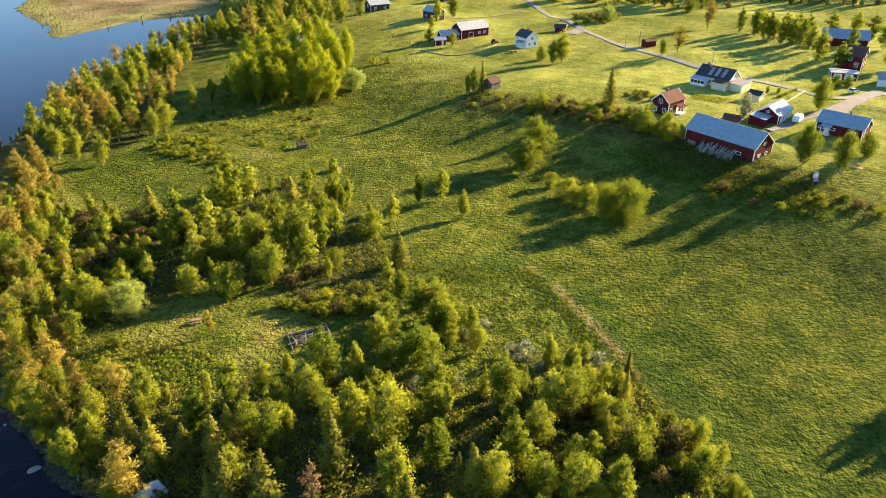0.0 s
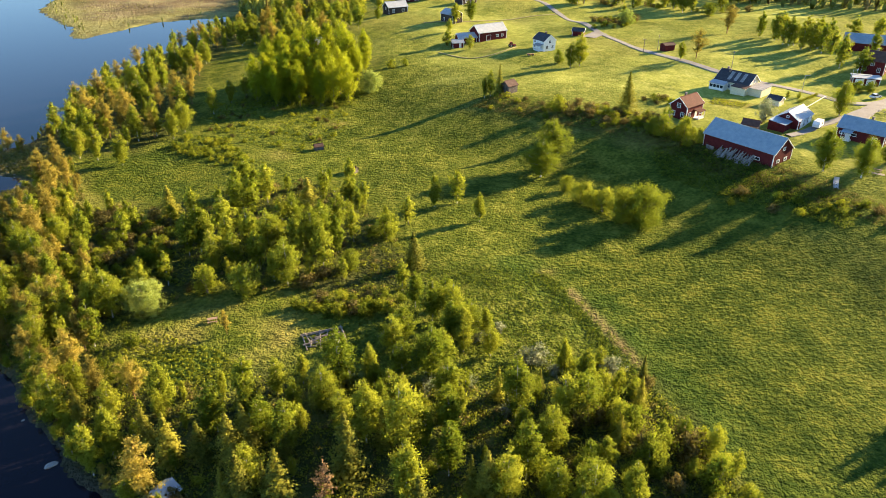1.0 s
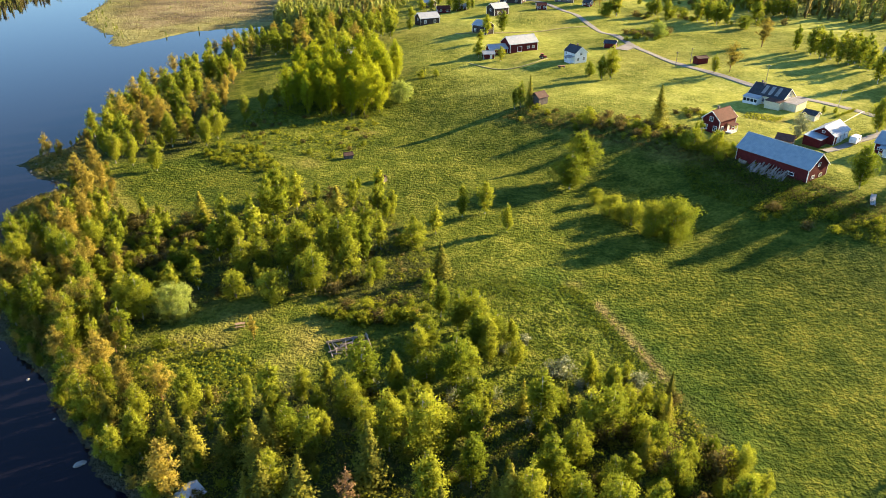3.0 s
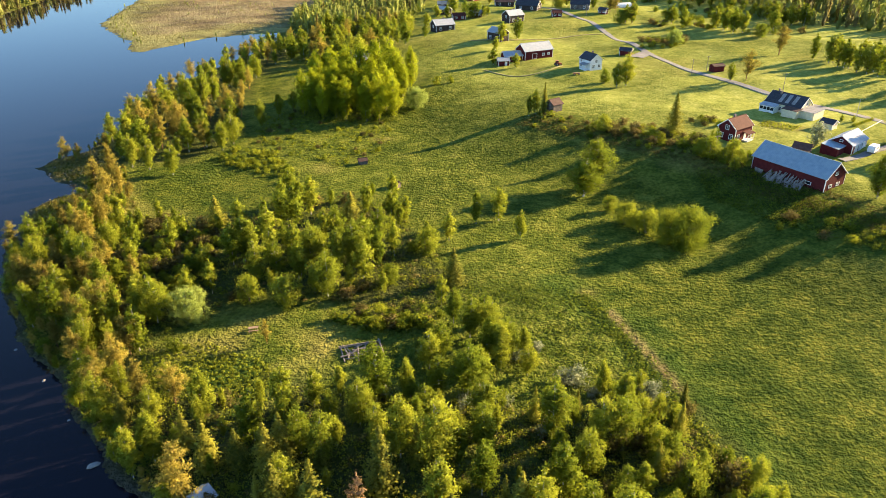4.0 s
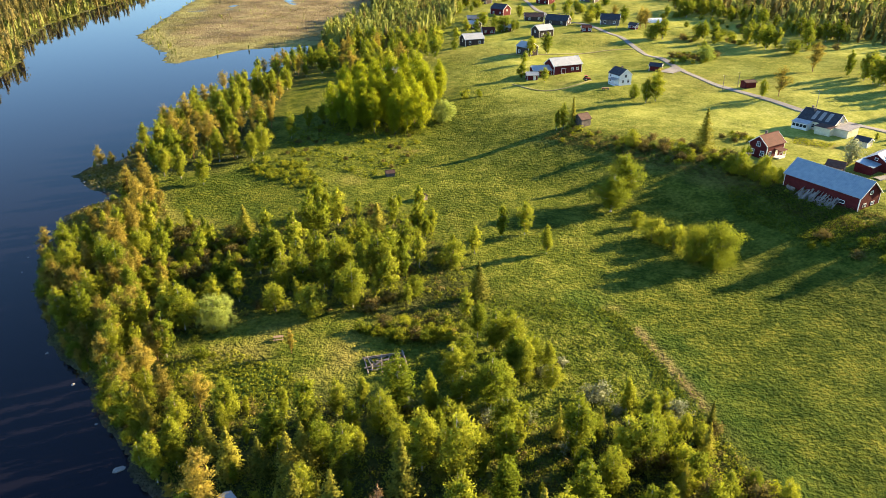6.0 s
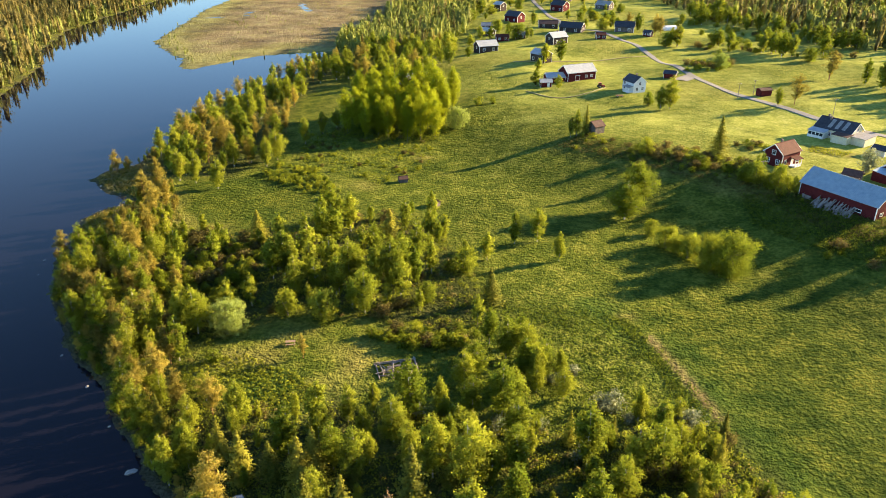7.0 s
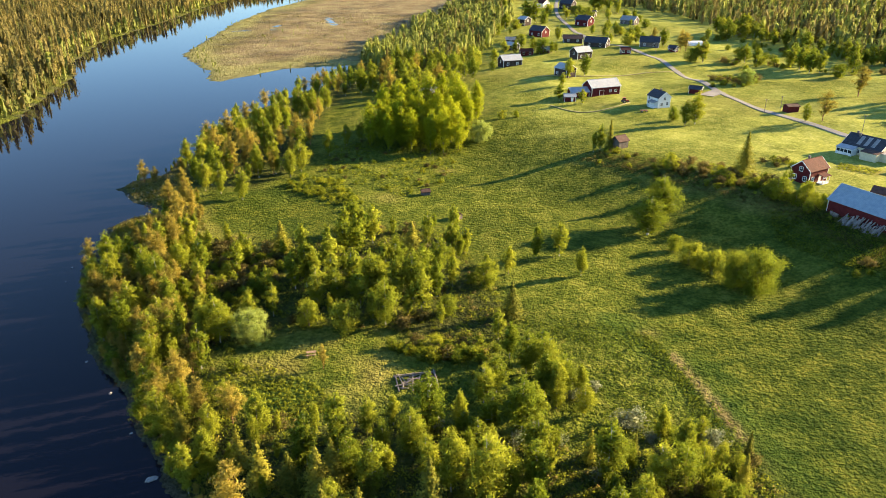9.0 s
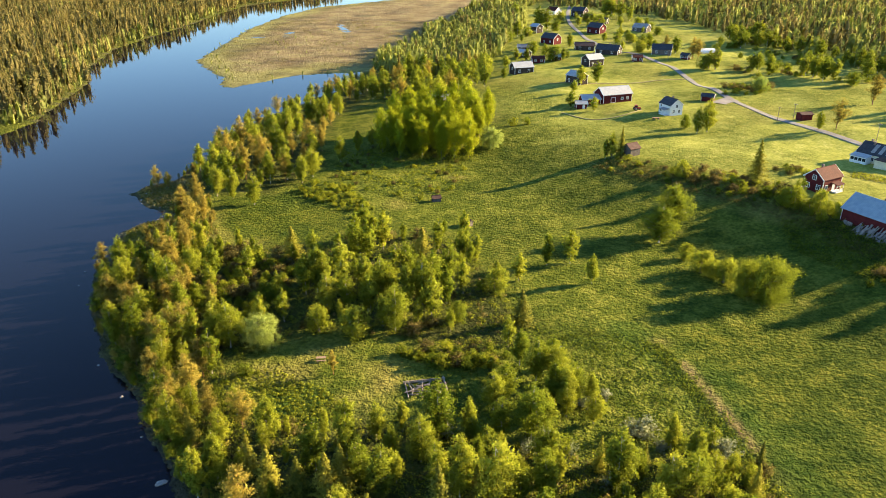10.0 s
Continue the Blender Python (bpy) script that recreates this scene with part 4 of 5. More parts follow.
for line, n in (([(64, 366), (84, 372), (92, 384), (86, 392), (70, 378)], 12), ([(80, 442), (118, 424), (122, 434), (84, 452)], 14), ([(86, 520), (118, 540), (112, 556), (84, 532)], 10), ([(140, 396), (175, 420), (150, 440), (126, 420)], 10)):
    for x, y in scatter(line, n, 2.5):
        plant(pick(SHRUBS), x, y, rng.uniform(1.5, 3.5), "field shrubs", 1.3)

for x, y in scatter([(-52, 440), (-20, 470), (30, 480), (60, 470), (66, 560), (40, 660), (10, 720), (-60, 700), (-62, 560)], 34, 9.0):
    if abs(np.interp(y, [450, 478, 520, 600, 720], [50, 38, 10, -10, -25]) - x) > 5:
        plant(pick(FAR_BIRCHES + SALLOWS[1:]), x, y, rng.uniform(5, 11), "village trees", 1.5)
for x, y in scatter([(92, 470), (120, 440), (150, 420), (160, 440), (112, 540), (92, 530)], 30, 4.0):
    plant(pick(SHRUBS + SALLOWS[1:]), x, y, rng.uniform(2, 5), "field shrubs", 1.4)
for x, y in scatter([(96, 560), (130, 500), (168, 428), (176, 436), (142, 506), (106, 570)], 34, 5.0):
    plant(pick(FAR_BIRCHES), x, y, rng.uniform(7, 13), "birches at the wood's edge", 1.6)


# ---- far woods ----
def far_crown(wide, pointed):
    """A rough crown of unit height: its outline, and a leafy core turned from it."""
    outline = (lambda k: wide * (1 - k) ** 0.75 * np.minimum(1, 0.5 + k / 0.2)) if pointed else (lambda k: wide * np.sqrt(np.maximum(0.02, 1 - (2 * k - 0.75) ** 2 / 1.6)))
    v, f = [], []
    for i, k in enumerate((0.02, 0.22, 0.42, 0.64, 0.84)):
        for j in range(6):
            q, a = outline(k) * rng.uniform(0.25, 0.6), (j + 0.5 * (i % 2)) * math.pi / 3
            v.append((q * math.cos(a), q * math.sin(a), k + rng.normal() * 0.05))
            if i < 4:
                n = i * 6 + j, i * 6 + (j + 1) % 6
                f += [(n[0], n[1], n[1] + 6), (n[0], n[1] + 6, n[0] + 6)]
            else:
                f.append((24 + j, 24 + (j + 1) % 6, 30))
    v.append((0, 0, 0.98))
    return np.array(v), np.array(f), outline


CONES = [far_crown(w, True) for w in (0.23, 0.28, 0.21, 0.25)]
CROWNS = [far_crown(w, False) for w in (0.27, 0.33, 0.24)]


def far_wood(name, label, line, n, gap, lo, hi, leaf, shapes, tufts=58):
    """A wood too far to tell its trees apart, in one mesh."""
    p = scatter(line, n, gap, lambda x, y: far_from(x, y, CAUSEWAY, False) > 9)
    tall = rng.uniform(lo, hi, len(p)) * (1 + 0.15 * rough(p[:, 0], p[:, 1], 40, 40))
    z0, kind, turn = height(p[:, 0], p[:, 1]), rng.integers(0, len(shapes), len(p)), rng.uniform(0, 6.28, len(p))
    vs, fs, ns, ts, n0 = [], [], [], [], 0
    tint = np.clip(rng.uniform(0, 1, len(p)) * 0.8 + 0.1 + 0.25 * rough(p[:, 0], p[:, 1], 30, 41), 0, 1)
    for i, (v, f, outline) in enumerate(shapes):
        m = np.flatnonzero(kind == i)
        foot = np.stack([p[m, 0], p[m, 1], z0[m]], -1)[:, None]
        c, s = np.cos(turn[m])[:, None], np.sin(turn[m])[:, None]
        q = np.stack([c * v[:, 0] - s * v[:, 1], s * v[:, 0] + c * v[:, 1], np.broadcast_to(v[:, 2], (len(m), len(v)))], -1) * tall[m][:, None, None]
        vs.append((q + foot).reshape(-1, 3))
        fs.append((np.arange(len(m))[:, None, None] * len(v) + f[None] + n0).reshape(-1, 3))
        ns.append((q / tall[m][:, None, None] * [5, 5, 0] + [0, 0, 0.3] + rng.normal(size=q.shape) * 0.7).reshape(-1, 3))
        ts.append(np.repeat(tint[m], len(v)))
        n0 += len(m) * len(v)
        k, a = rng.uniform(0.02, 1.0, (len(m), tufts)) ** 0.9, rng.uniform(0, 6.28, (len(m), tufts))
        way = np.stack([np.cos(a), np.sin(a), np.full(a.shape, 0.7)], -1)
        r = outline(k) * rng.uniform(0.55, 1.25, k.shape)
        t = np.stack([np.cos(a) * r, np.sin(a) * r, k], -1) * tall[m][:, None, None] + foot
        tv, tf = sprays(t.reshape(-1, 3), np.repeat(0.05 * tall[m] + 0.12, tufts), 0.0, (way * 0.9).reshape(-1, 3))
        vs.append(tv)
        ns.append(np.repeat((way + rng.normal(size=way.shape) * 0.5).reshape(-1, 3), 4, 0))
        ts.append(np.repeat(tint[m], tufts * 4))
        fs.append(tf + n0)
        n0 += len(tv)
    me = from_arrays(name, np.concatenate(vs), np.concatenate(fs), leaf, normals=np.concatenate(ns))
    me.attributes.new("tint", "FLOAT", "POINT").data.foreach_set("value", np.concatenate(ts).astype(np.float32))
    tagged(new(name, me), label, "woods", kind="stuff")


far_wood("pine_wood", "golden-green pine wood on the far bank", ACROSS, 3300, 4.4, 11, 18, FAR_PINE, CONES[:3] + CROWNS[2:], 84)
far_wood("birch_wood", "fresh green birches on the far bank", ACROSS, 380, 8, 8, 14, HAZED_GREEN, CROWNS)
WATERSIDE = [(-262, 262), (-269, 297), (-294, 359), (-315, 403), (-345, 442), (-388, 534), (-403, 596), (-423, 707), (-462, 872), (-475, 868), (-436, 708), (-416, 600), (-400, 530), (-356, 438), (-326, 398), (-304, 356), (-279, 296), (-272, 262)]
far_wood("birch_wood", "bright birches along the far waterside", WATERSIDE, 300, 3, 4, 11, HAZED_GREEN, CROWNS, 30)
UPRIVER = [(-146, 478), (-125, 440), (-78, 440), (-60, 500), (-62, 560), (-56, 640), (-70, 760), (-60, 900), (-90, 1047), (-112, 1047), (-116, 843), (-130, 701), (-139, 597)]
far_wood("birch_wood", "fresh green birch wood between the marsh and the village", UPRIVER, 850, 5, 7, 15, HAZED_GREEN, CROWNS, 80)
far_wood("pine_wood", "dark pines between the marsh and the village", UPRIVER, 220, 7, 9, 15, FAR_PINE, CONES, 70)
BEYOND = [(230, 400), (175, 430), (140, 500), (105, 600), (75, 690), (20, 760), (-40, 800), (-60, 900), (-60, 1080), (420, 1080), (400, 800), (340, 480)]
far_wood("birch_wood", "sunlit birch wood behind the village", BEYOND, 2200, 5, 8, 14, HAZED_GREEN, CROWNS)
far_wood("pine_wood", "dark conifer wood behind the village", BEYOND, 1900, 5, 8, 16, FAR_PINE, CONES[:2] + CROWNS[:1])
for line, n, lo, hi in (([(-165, 470), (-215, 402), (-300, 515), (-352, 690), (-340, 700), (-290, 530), (-215, 415), (-172, 478)], 90, 1.0, 3.0), ([(-290, 560), (-200, 520), (-160, 560), (-150, 700), (-260, 800)], 80, 0.8, 2.5)):
    far_wood("marsh_bushes", "low scattered bushes on the marsh", line, n, 4, lo, hi, HAZED_GREEN, CROWNS, 14)


# ---- standing grass ----
def sward(name, label, x0, x1, y0, y1, n, size, leaf, keep):
    """Tufts of grass blades, thicker where the growth is rank."""
    x, y = rng.uniform(x0, x1, n), rng.uniform(y0, y1, n)
    ok = keep(x, y) & (height(x, y) > 0.2)
    x, y = x[ok], y[ok]
    z = height(x, y) + 0.12
    side = rng.normal(size=(len(x), 3)) * [1.0, 1.0, 0.3]
    v, f = sprays(np.stack([x, y, z], 1), size, 0.0, side * 2, bend=0.6)
    nrm = np.repeat(rng.normal(size=(len(x), 3)) * 0.3 + [0, 0, 1.0], 4, 0)
    tagged(new(name, from_arrays(name, v, f, leaf, normals=nrm)), label, "grass", kind="stuff")


rank = lambda x, y: rough(x, y, 2.2, 30) + 0.8 * rough(x, y, 0.9, 31) > rng.uniform(-0.9, 1.1, x.shape)
sward("meadow_grass", "tan-green tussocks of rank meadow grass", -20, 36, 84, 140, 26000, 0.3, GRASS_BLADE, lambda x, y: rank(x, y) & ~within(x, y, HAYFIELD))
EDGE = [(20, 138), (23, 131), (32, 103), (43.5, 70), (41, 70), (29, 103), (20, 130), (17, 137)]
sward("ditch_grass", "tall dark green grass along a ditch", 10, 46, 68, 141, 28000, 0.28, GRASS_BLADE, lambda x, y: within(x, y, EDGE))
SEDGE_ = lambda x, y: (depth_in(x, y, MARSH) > 2) & (rough(x, y, 16, 60) + 0.7 * rough(x, y, 6, 61) > rng.uniform(-0.8, 1.0, x.shape))
sward("marsh_sedge", "tan sedge and reed tussocks on a marsh", -360, -140, 400, 800, 26000, 0.6, SEDGE, SEDGE_)

# ---- houses ----
def gable_body(bm, L, W, eave, ridge, foot=-1.5):
    """Closed walls with two gables."""
    v = [bm.verts.new(p) for x in (-L / 2, L / 2) for p in ((x, -W / 2, foot), (x, W / 2, foot), (x, W / 2, eave), (x, 0, ridge), (x, -W / 2, eave))]
    bm.faces.new(v[4::-1])
    bm.faces.new(v[5:])
    for i in range(5):
        j = (i + 1) % 5
        bm.faces.new((v[i], v[j], v[5 + j], v[5 + i]))


def slab(bm, L, run, rise, side, over, thick, ridge):
    """One slope of a roof, from the ridge down over the eave."""
    slope = math.hypot(run, rise)
    oy, oz = run / slope, -rise / slope
    reach = slope + over
    a, b = Vector((0, 0, ridge + thick)), Vector((0, side * oy * reach, ridge + thick + oz * reach))
    up = Vector((0, 0, -thick))
    v = [bm.verts.new((x, p.y, p.z)) for x in (-L / 2 - over, L / 2 + over) for p in (a, b, b + up, a + up)]
    for q in ((3, 2, 1, 0), (4, 5, 6, 7), (0, 1, 5, 4), (1, 2, 6, 5), (2, 3, 7, 6), (3, 0, 4, 7)):
        bm.faces.new([v[i] for i in q])
    bmesh.ops.recalc_face_normals(bm, faces=bm.faces)


SIDES = {"f": (0, -1, 0), "b": (0, 1, 180), "l": (-1, 0, -90), "r": (1, 0, 90)}


def opening(kind, root, side, L, W, u, z, w, h, trim, inner):
    """A window or door with its frame, on one side of a house; u along the wall."""
    sx, sy, turn = SIDES[side]
    m = Matrix.Translation((sx * L / 2, sy * W / 2, z)) @ Matrix.Rotation(radians(turn), 4, "Z") @ Matrix.Translation((u, 0, 0))
    bm = bmesh.new()
    t = 0.13
    rings = [[bm.verts.new((sx_ * (w / 2 + d), y, h / 2 + sz * (h / 2 + d))) for sx_, sz in ((-1, -1), (1, -1), (1, 1), (-1, 1))] for d, y in ((0, 0.02), (0, -0.08), (t, -0.08), (t, 0.02))]
    for p, q in zip(rings, rings[1:] + rings[:1]):
        for i in range(4):
            bm.faces.new((p[i], p[(i + 1) % 4], q[(i + 1) % 4], q[i]))
    bmesh.ops.recalc_face_normals(bm, faces=bm.faces)
    ob = part(kind, bm, trim, root)
    ob.matrix_basis = m
    bm = bmesh.new()
    box(bm, 0, 0.0, 0, w, 0.02, h)
    part("pane" if kind == "window" else "leaf", bm, inner, ob)
    if kind == "window" and h > 0.7:
        for bar in ((0, -0.015, 0, 0.07, 0.05, h), (0, -0.017, h * 0.6, w, 0.045, 0.06)):
            bm = bmesh.new()
            box(bm, *bar)
            part("glazing_bar", bm, trim, ob)
    return ob


def house(name, label, x, y, turn, L, W, eave, ridge, wall, roof, trim=None, windows=(), doors=(), chimneys=(), over=0.4, category="house", z=None, thick=0.16):
    root = tagged(new(name), label, category)
    root.matrix_basis = pose(x, y, level(x, y) if z is None else z, 0, 0, turn)
    bm = bmesh.new()
    gable_body(bm, L, W, eave, ridge)
    part("wall", bm, wall, root)
    for s in (-1, 1):
        bm = bmesh.new()
        slab(bm, L, W / 2, ridge - eave, s, over, thick, ridge)
        part("roof_slope", bm, roof, root)
    bm = bmesh.new()
    beam(bm, (-L / 2 - over, 0, ridge + thick + 0.02), (L / 2 + over, 0, ridge + thick + 0.02), 0.12, 0.22)
    part("ridge_cap", bm, roof, root)
    if trim:
        for sx in (-1, 1):
            for sy in (-1, 1):
                bm = bmesh.new()
                box(bm, sx * (L / 2 - 0.05), sy * (W / 2 - 0.05), -0.2, 0.2, 0.2, eave + 0.1)
                part("corner_board", bm, trim, root)
                bm = bmesh.new()
                k = (W / 2 + over * 0.85) / (W / 2)
                beam(bm, (sx * (L / 2 + over + 0.02), 0, ridge + 0.05), (sx * (L / 2 + over + 0.02), sy * W / 2 * k, ridge - (ridge - eave) * k + 0.05), 0.05, 0.24)
                part("bargeboard", bm, trim, root)
        for row in windows:
            opening("window", root, row[0], L, W, *row[1:], trim, GLASS)
        for row in doors:
            opening("door", root, row[0], L, W, *row[1:5], trim, row[5])
    for cx, cy, cz in chimneys:
        bm = bmesh.new()
        box(bm, cx, cy, ridge - 1.0, 0.6, 0.6, 1.0 + cz)
        box(bm, cx, cy, ridge + cz, 0.72, 0.72, 0.12)
        part("chimney", bm, BRICK, root)
    return root


def lean_to(root, name, x, y, L, W, high, low, wall, roof, foot=-0.5):
    """A lower annex with a single pitched roof that falls towards -y."""
    bm = bmesh.new()
    v = [bm.verts.new((x + sx * L / 2, y + sy * W / 2, z)) for sx in (-1, 1) for sy, z in ((-1, foot), (1, foot), (1, high), (-1, low))]
    for q in ((3, 2, 1, 0), (4, 5, 6, 7), (0, 1, 5, 4), (1, 2, 6, 5), (2, 3, 7, 6), (3, 0, 4, 7)):
        bm.faces.new([v[i] for i in q])
    bmesh.ops.recalc_face_normals(bm, faces=bm.faces)
    ob = part(name, bm, wall, root)
    bm = bmesh.new()
    s = (high - low) / W
    a, b = (x, y + W / 2 + 0.05, high + 0.1 + s * 0.05), (x, y - W / 2 - 0.3, low + 0.1 - s * 0.3)
    beam(bm, a, b, L + 0.5, 0.12)
    part("annex_roof", bm, roof, ob)
    return ob


barn = house("barn", "long red timber barn with a blue-grey sheet roof", 83.2, 195.5, -53, 22.5, 9, 4.2, 7.8, RED_BOARD, BLUE_ROOF, WHITE_PAINT, [("f", 6.5, 1.2, 1.5, 0.7), ("r", -2, 1.2, 1.2, 0.8), ("r", 1.5, 1.2, 1.2, 0.8), ("r", 0, 4.4, 1.0, 0.8)], category="barn", z=10.2)
red_house = house("red_house", "red timber house with white corners and a brown tile roof", 74.1, 226.1, 41, 9, 6.4, 4.3, 6.9, RED_BOARD, TILE_ROOF, WHITE_PAINT, [("l", -1.7, 0.9, 1.1, 1.4), ("l", 1.7, 0.9, 1.1, 1.4), ("l", 0, 3.7, 1.1, 1.3), ("f", -2.8, 0.9, 1.1, 1.4), ("f", 3.4, 0.9, 1.0, 1.4)], [("f", 0.8, 0.1, 1.0, 2.1, WHITE_PAINT)], [(-1.0, 0.3, 0.9)])
house("cream_house", "cream timber house with a black sheet roof", 102, 259.5, -48, 13, 8, 3.2, 6.2, CREAM_BOARD, DARK_ROOF, WHITE_PAINT, [("f", -1, 0.9, 1.2, 1.2), ("r", 0, 3.4, 1.0, 1.0)], [("f", 1.5, 0.1, 1.0, 2.0, WHITE_PAINT)], [(-4.5, 0.5, 0.9), (-3, -0.6, 0.6)])
garage = house("garage", "red timber garage with a pale sheet roof", 106, 218.6, 46, 10.8, 7.2, 2.8, 5.0, RED_BOARD, METAL_ROOF, WHITE_PAINT, [("l", 0, 3.2, 0.7, 0.5)], [("f", u, 0.05, 2.2, 2.1, WHITE_BOARD) for u in (-2.5, 0.5, 3.5)])
house("wood_shed", "small pale timber shed with a brown roof", 90.5, 212.5, -35, 4.6, 3.6, 2.0, 3.2, NEW_WOOD, BROWN_ROOF, category="shed")
house("garden_cabin", "small cream garden cabin with a dark roof", 108.3, 239, -48, 4.2, 3.2, 2.1, 3.0, CREAM_BOARD, DARK_ROOF, WHITE_PAINT, category="shed")
house("long_house", "long red timber house with a grey-blue sheet roof", 120.8, 203.8, -45, 13, 7.5, 3.4, 6.0, RED_BOARD, BLUE_ROOF, WHITE_PAINT, [("f", -5, 1.5, 1.3, 0.6), ("f", -1.8, 1.5, 1.3, 0.6), ("f", 4, 1.0, 1.2, 1.2), ("r", 0, 3.6, 0.9, 1.0), ("r", -1.8, 1, 1.1, 1.2)], [("f", -3.4, 0.1, 1.0, 2.0, WHITE_PAINT)], [(1, 0.6, 0.9)])
house("red_house", "tall red timber house with white window frames", 163, 282, -38, 9, 8, 5.0, 8.0, RED_BOARD, BROWN_ROOF, WHITE_PAINT, [("f", -2.5, 1, 1.1, 1.5), ("f", 2.5, 1, 1.1, 1.5), ("f", 0, 3.2, 1.1, 1.3), ("r", 0, 1, 1, 1.4)], (), [(0, 0.2, 0.9)])
house("barn", "dark red barn with a blue sheet roof among trees", 177, 316, -25, 18, 9, 3.6, 6.6, RED_BOARD, BLUE_ROOF, WHITE_PAINT, [("f", 4, 1.2, 1.2, 0.8), ("r", 0, 3.8, 1, 0.9)], category="barn")
house("garage", "low garage with white doors and a flat sheet roof", 152, 266, -20, 9, 6, 2.6, 2.9, RED_BOARD, METAL_ROOF, WHITE_PAINT, (), [("f", -2.2, 0.05, 2.6, 2.1, WHITE_BOARD), ("f", 1.5, 0.05, 2.6, 2.1, WHITE_BOARD)], category="garage")
house("bungalow", "low white house with a pale brown roof", 166, 254, -30, 13, 8, 2.6, 4.2, WHITE_BOARD, GREY_ROOF, WHITE_PAINT, [("f", 3, 0.9, 1.4, 1.1)], [("f", -2.5, 0.05, 2.4, 2.0, RED_BOARD)])
house("white_house", "white two-storey house with a black roof and porch", 38, 326, -58, 8.0, 6.4, 4.4, 6.7, WHITE_BOARD, DARK_ROOF, WHITE_PAINT, [("f", -2.6, 2.8, 1.0, 1.2), ("f", -2.6, 0.8, 1.0, 1.3), ("r", -1.4, 0.9, 1.1, 1.3), ("r", 1.6, 0.9, 1.1, 1.3), ("r", 0, 3.2, 1.1, 1.2)], (), [(0.5, 0.3, 0.9)])
house("long_barn", "long red barn with white doors and a pale sheet roof", 13.5, 354, 32, 16, 8.5, 3.8, 6.8, RED_BOARD, METAL_ROOF, WHITE_PAINT, [("f", 2.5, 1.2, 1.2, 1.0), ("f", 5.5, 1.2, 1.2, 1.0)], [("f", -2.5, 0.1, 2.4, 2.2, RED_BOARD)], category="barn")
house("barn_wing", "low red wing of a barn with a sheet roof", 2.5, 348.5, 20, 9, 6, 2.4, 4.2, RED_BOARD, METAL_ROOF, WHITE_PAINT, (), [("f", 1.5, 0.1, 1.6, 2.0, WHITE_PAINT)], category="barn")
house("shed", "small red shed with a sheet roof", -1.5, 340, 12, 5.2, 4, 2.3, 3.4, RED_BOARD, METAL_ROOF, WHITE_PAINT, (), [("f", 1, 0.05, 0.9, 1.8, WHITE_PAINT)], category="shed")
house("hay_shed", "weathered grey timber shed with a rusty roof", 18, 256.5, 42, 4.6, 4.4, 2.8, 4.3, GREY_BOARD, BROWN_ROOF, category="shed", over=0.35)
house("road_shed", "dark red shed with a black roof beside the road", 58.5, 359, -18, 5.5, 4.5, 2.3, 3.4, RED_BOARD, DARK_ROOF, WHITE_PAINT, category="shed")
house("red_shed", "small red shed beside the gravel road", 92.5, 321.5, 20, 5, 3.8, 2.6, 3.2, RED_BOARD, BROWN_ROOF, category="shed")
house("boat_house", "small boathouse with a bright sheet roof on the shore", -42.6, 71.6, 62, 4.2, 3.0, 2.0, 3.0, RED_BOARD, METAL_ROOF, category="shed", z=1.0)
for x, y, turn, L in ((-32, 197.5, -30, 2.4), (-46, 217, 25, 2.8)):
    house("hut", "tiny weathered hut with a dark roof in the meadow", x, y, turn, L, 2.0, 1.2, 1.9, GREY_BOARD, BROWN_ROOF, category="hut", over=0.2)
FAR_HOUSES = [(-72, 352, 35, 9, 6, 2.8, 5.0, DARK_BOARD, METAL_ROOF), (-5, 394, -46, 9.5, 7, 4.2, 6.4, DARK_BOARD, METAL_ROOF), (-38, 424, 30, 12, 8, 3.6, 6.2, DARK_BOARD, METAL_ROOF), (3, 454, 38, 11, 8, 4.2, 6.8, DARK_BOARD, METAL_ROOF),
              (-31.5, 466, 15, 8, 5, 2.6, 4.0, RED_BOARD, TILE_ROOF), (-20.5, 471, 15, 6.5, 4.5, 2.6, 4.0, RED_BOARD, METAL_ROOF), (-43, 514, 5, 13, 6, 2.6, 4.2, DARK_BOARD, GREY_ROOF),
              (-43, 488, -30, 9, 6, 2.8, 4.6, DARK_BOARD, METAL_ROOF), (-3, 512, 5, 13, 7, 3.0, 5.0, DARK_BOARD, BROWN_ROOF), (13, 490, -20, 15, 8, 3.0, 6.0, DARK_BOARD, DARK_ROOF),
              (-28, 546, -35, 12, 9, 4.2, 7.2, RED_BOARD, DARK_ROOF), (-43, 596, -40, 8, 7, 5.0, 7.0, DARK_BOARD, METAL_ROOF), (5, 600, -35, 12, 9, 4.6, 7.6, RED_BOARD, DARK_ROOF),
              (-11, 708, -30, 13, 9, 5.0, 8.0, DARK_BOARD, DARK_ROOF), (-36, 718, -40, 12, 9, 4.0, 7.0, WHITE_BOARD, TILE_ROOF), (40, 601, -30, 12, 8, 3.2, 6.0, GREY_BOARD, GREY_ROOF),
              (47, 491, -8, 12, 8, 3.2, 6.2, GREY_BOARD, DARK_ROOF), (30.5, 468, 10, 6, 4, 2.6, 3.8, RED_BOARD, TILE_ROOF), (61, 481, -30, 5, 4, 2.4, 3.6, RED_BOARD, DARK_ROOF), (11, 654, -20, 7, 5, 3.5, 5.0, DARK_BOARD, DARK_ROOF)]
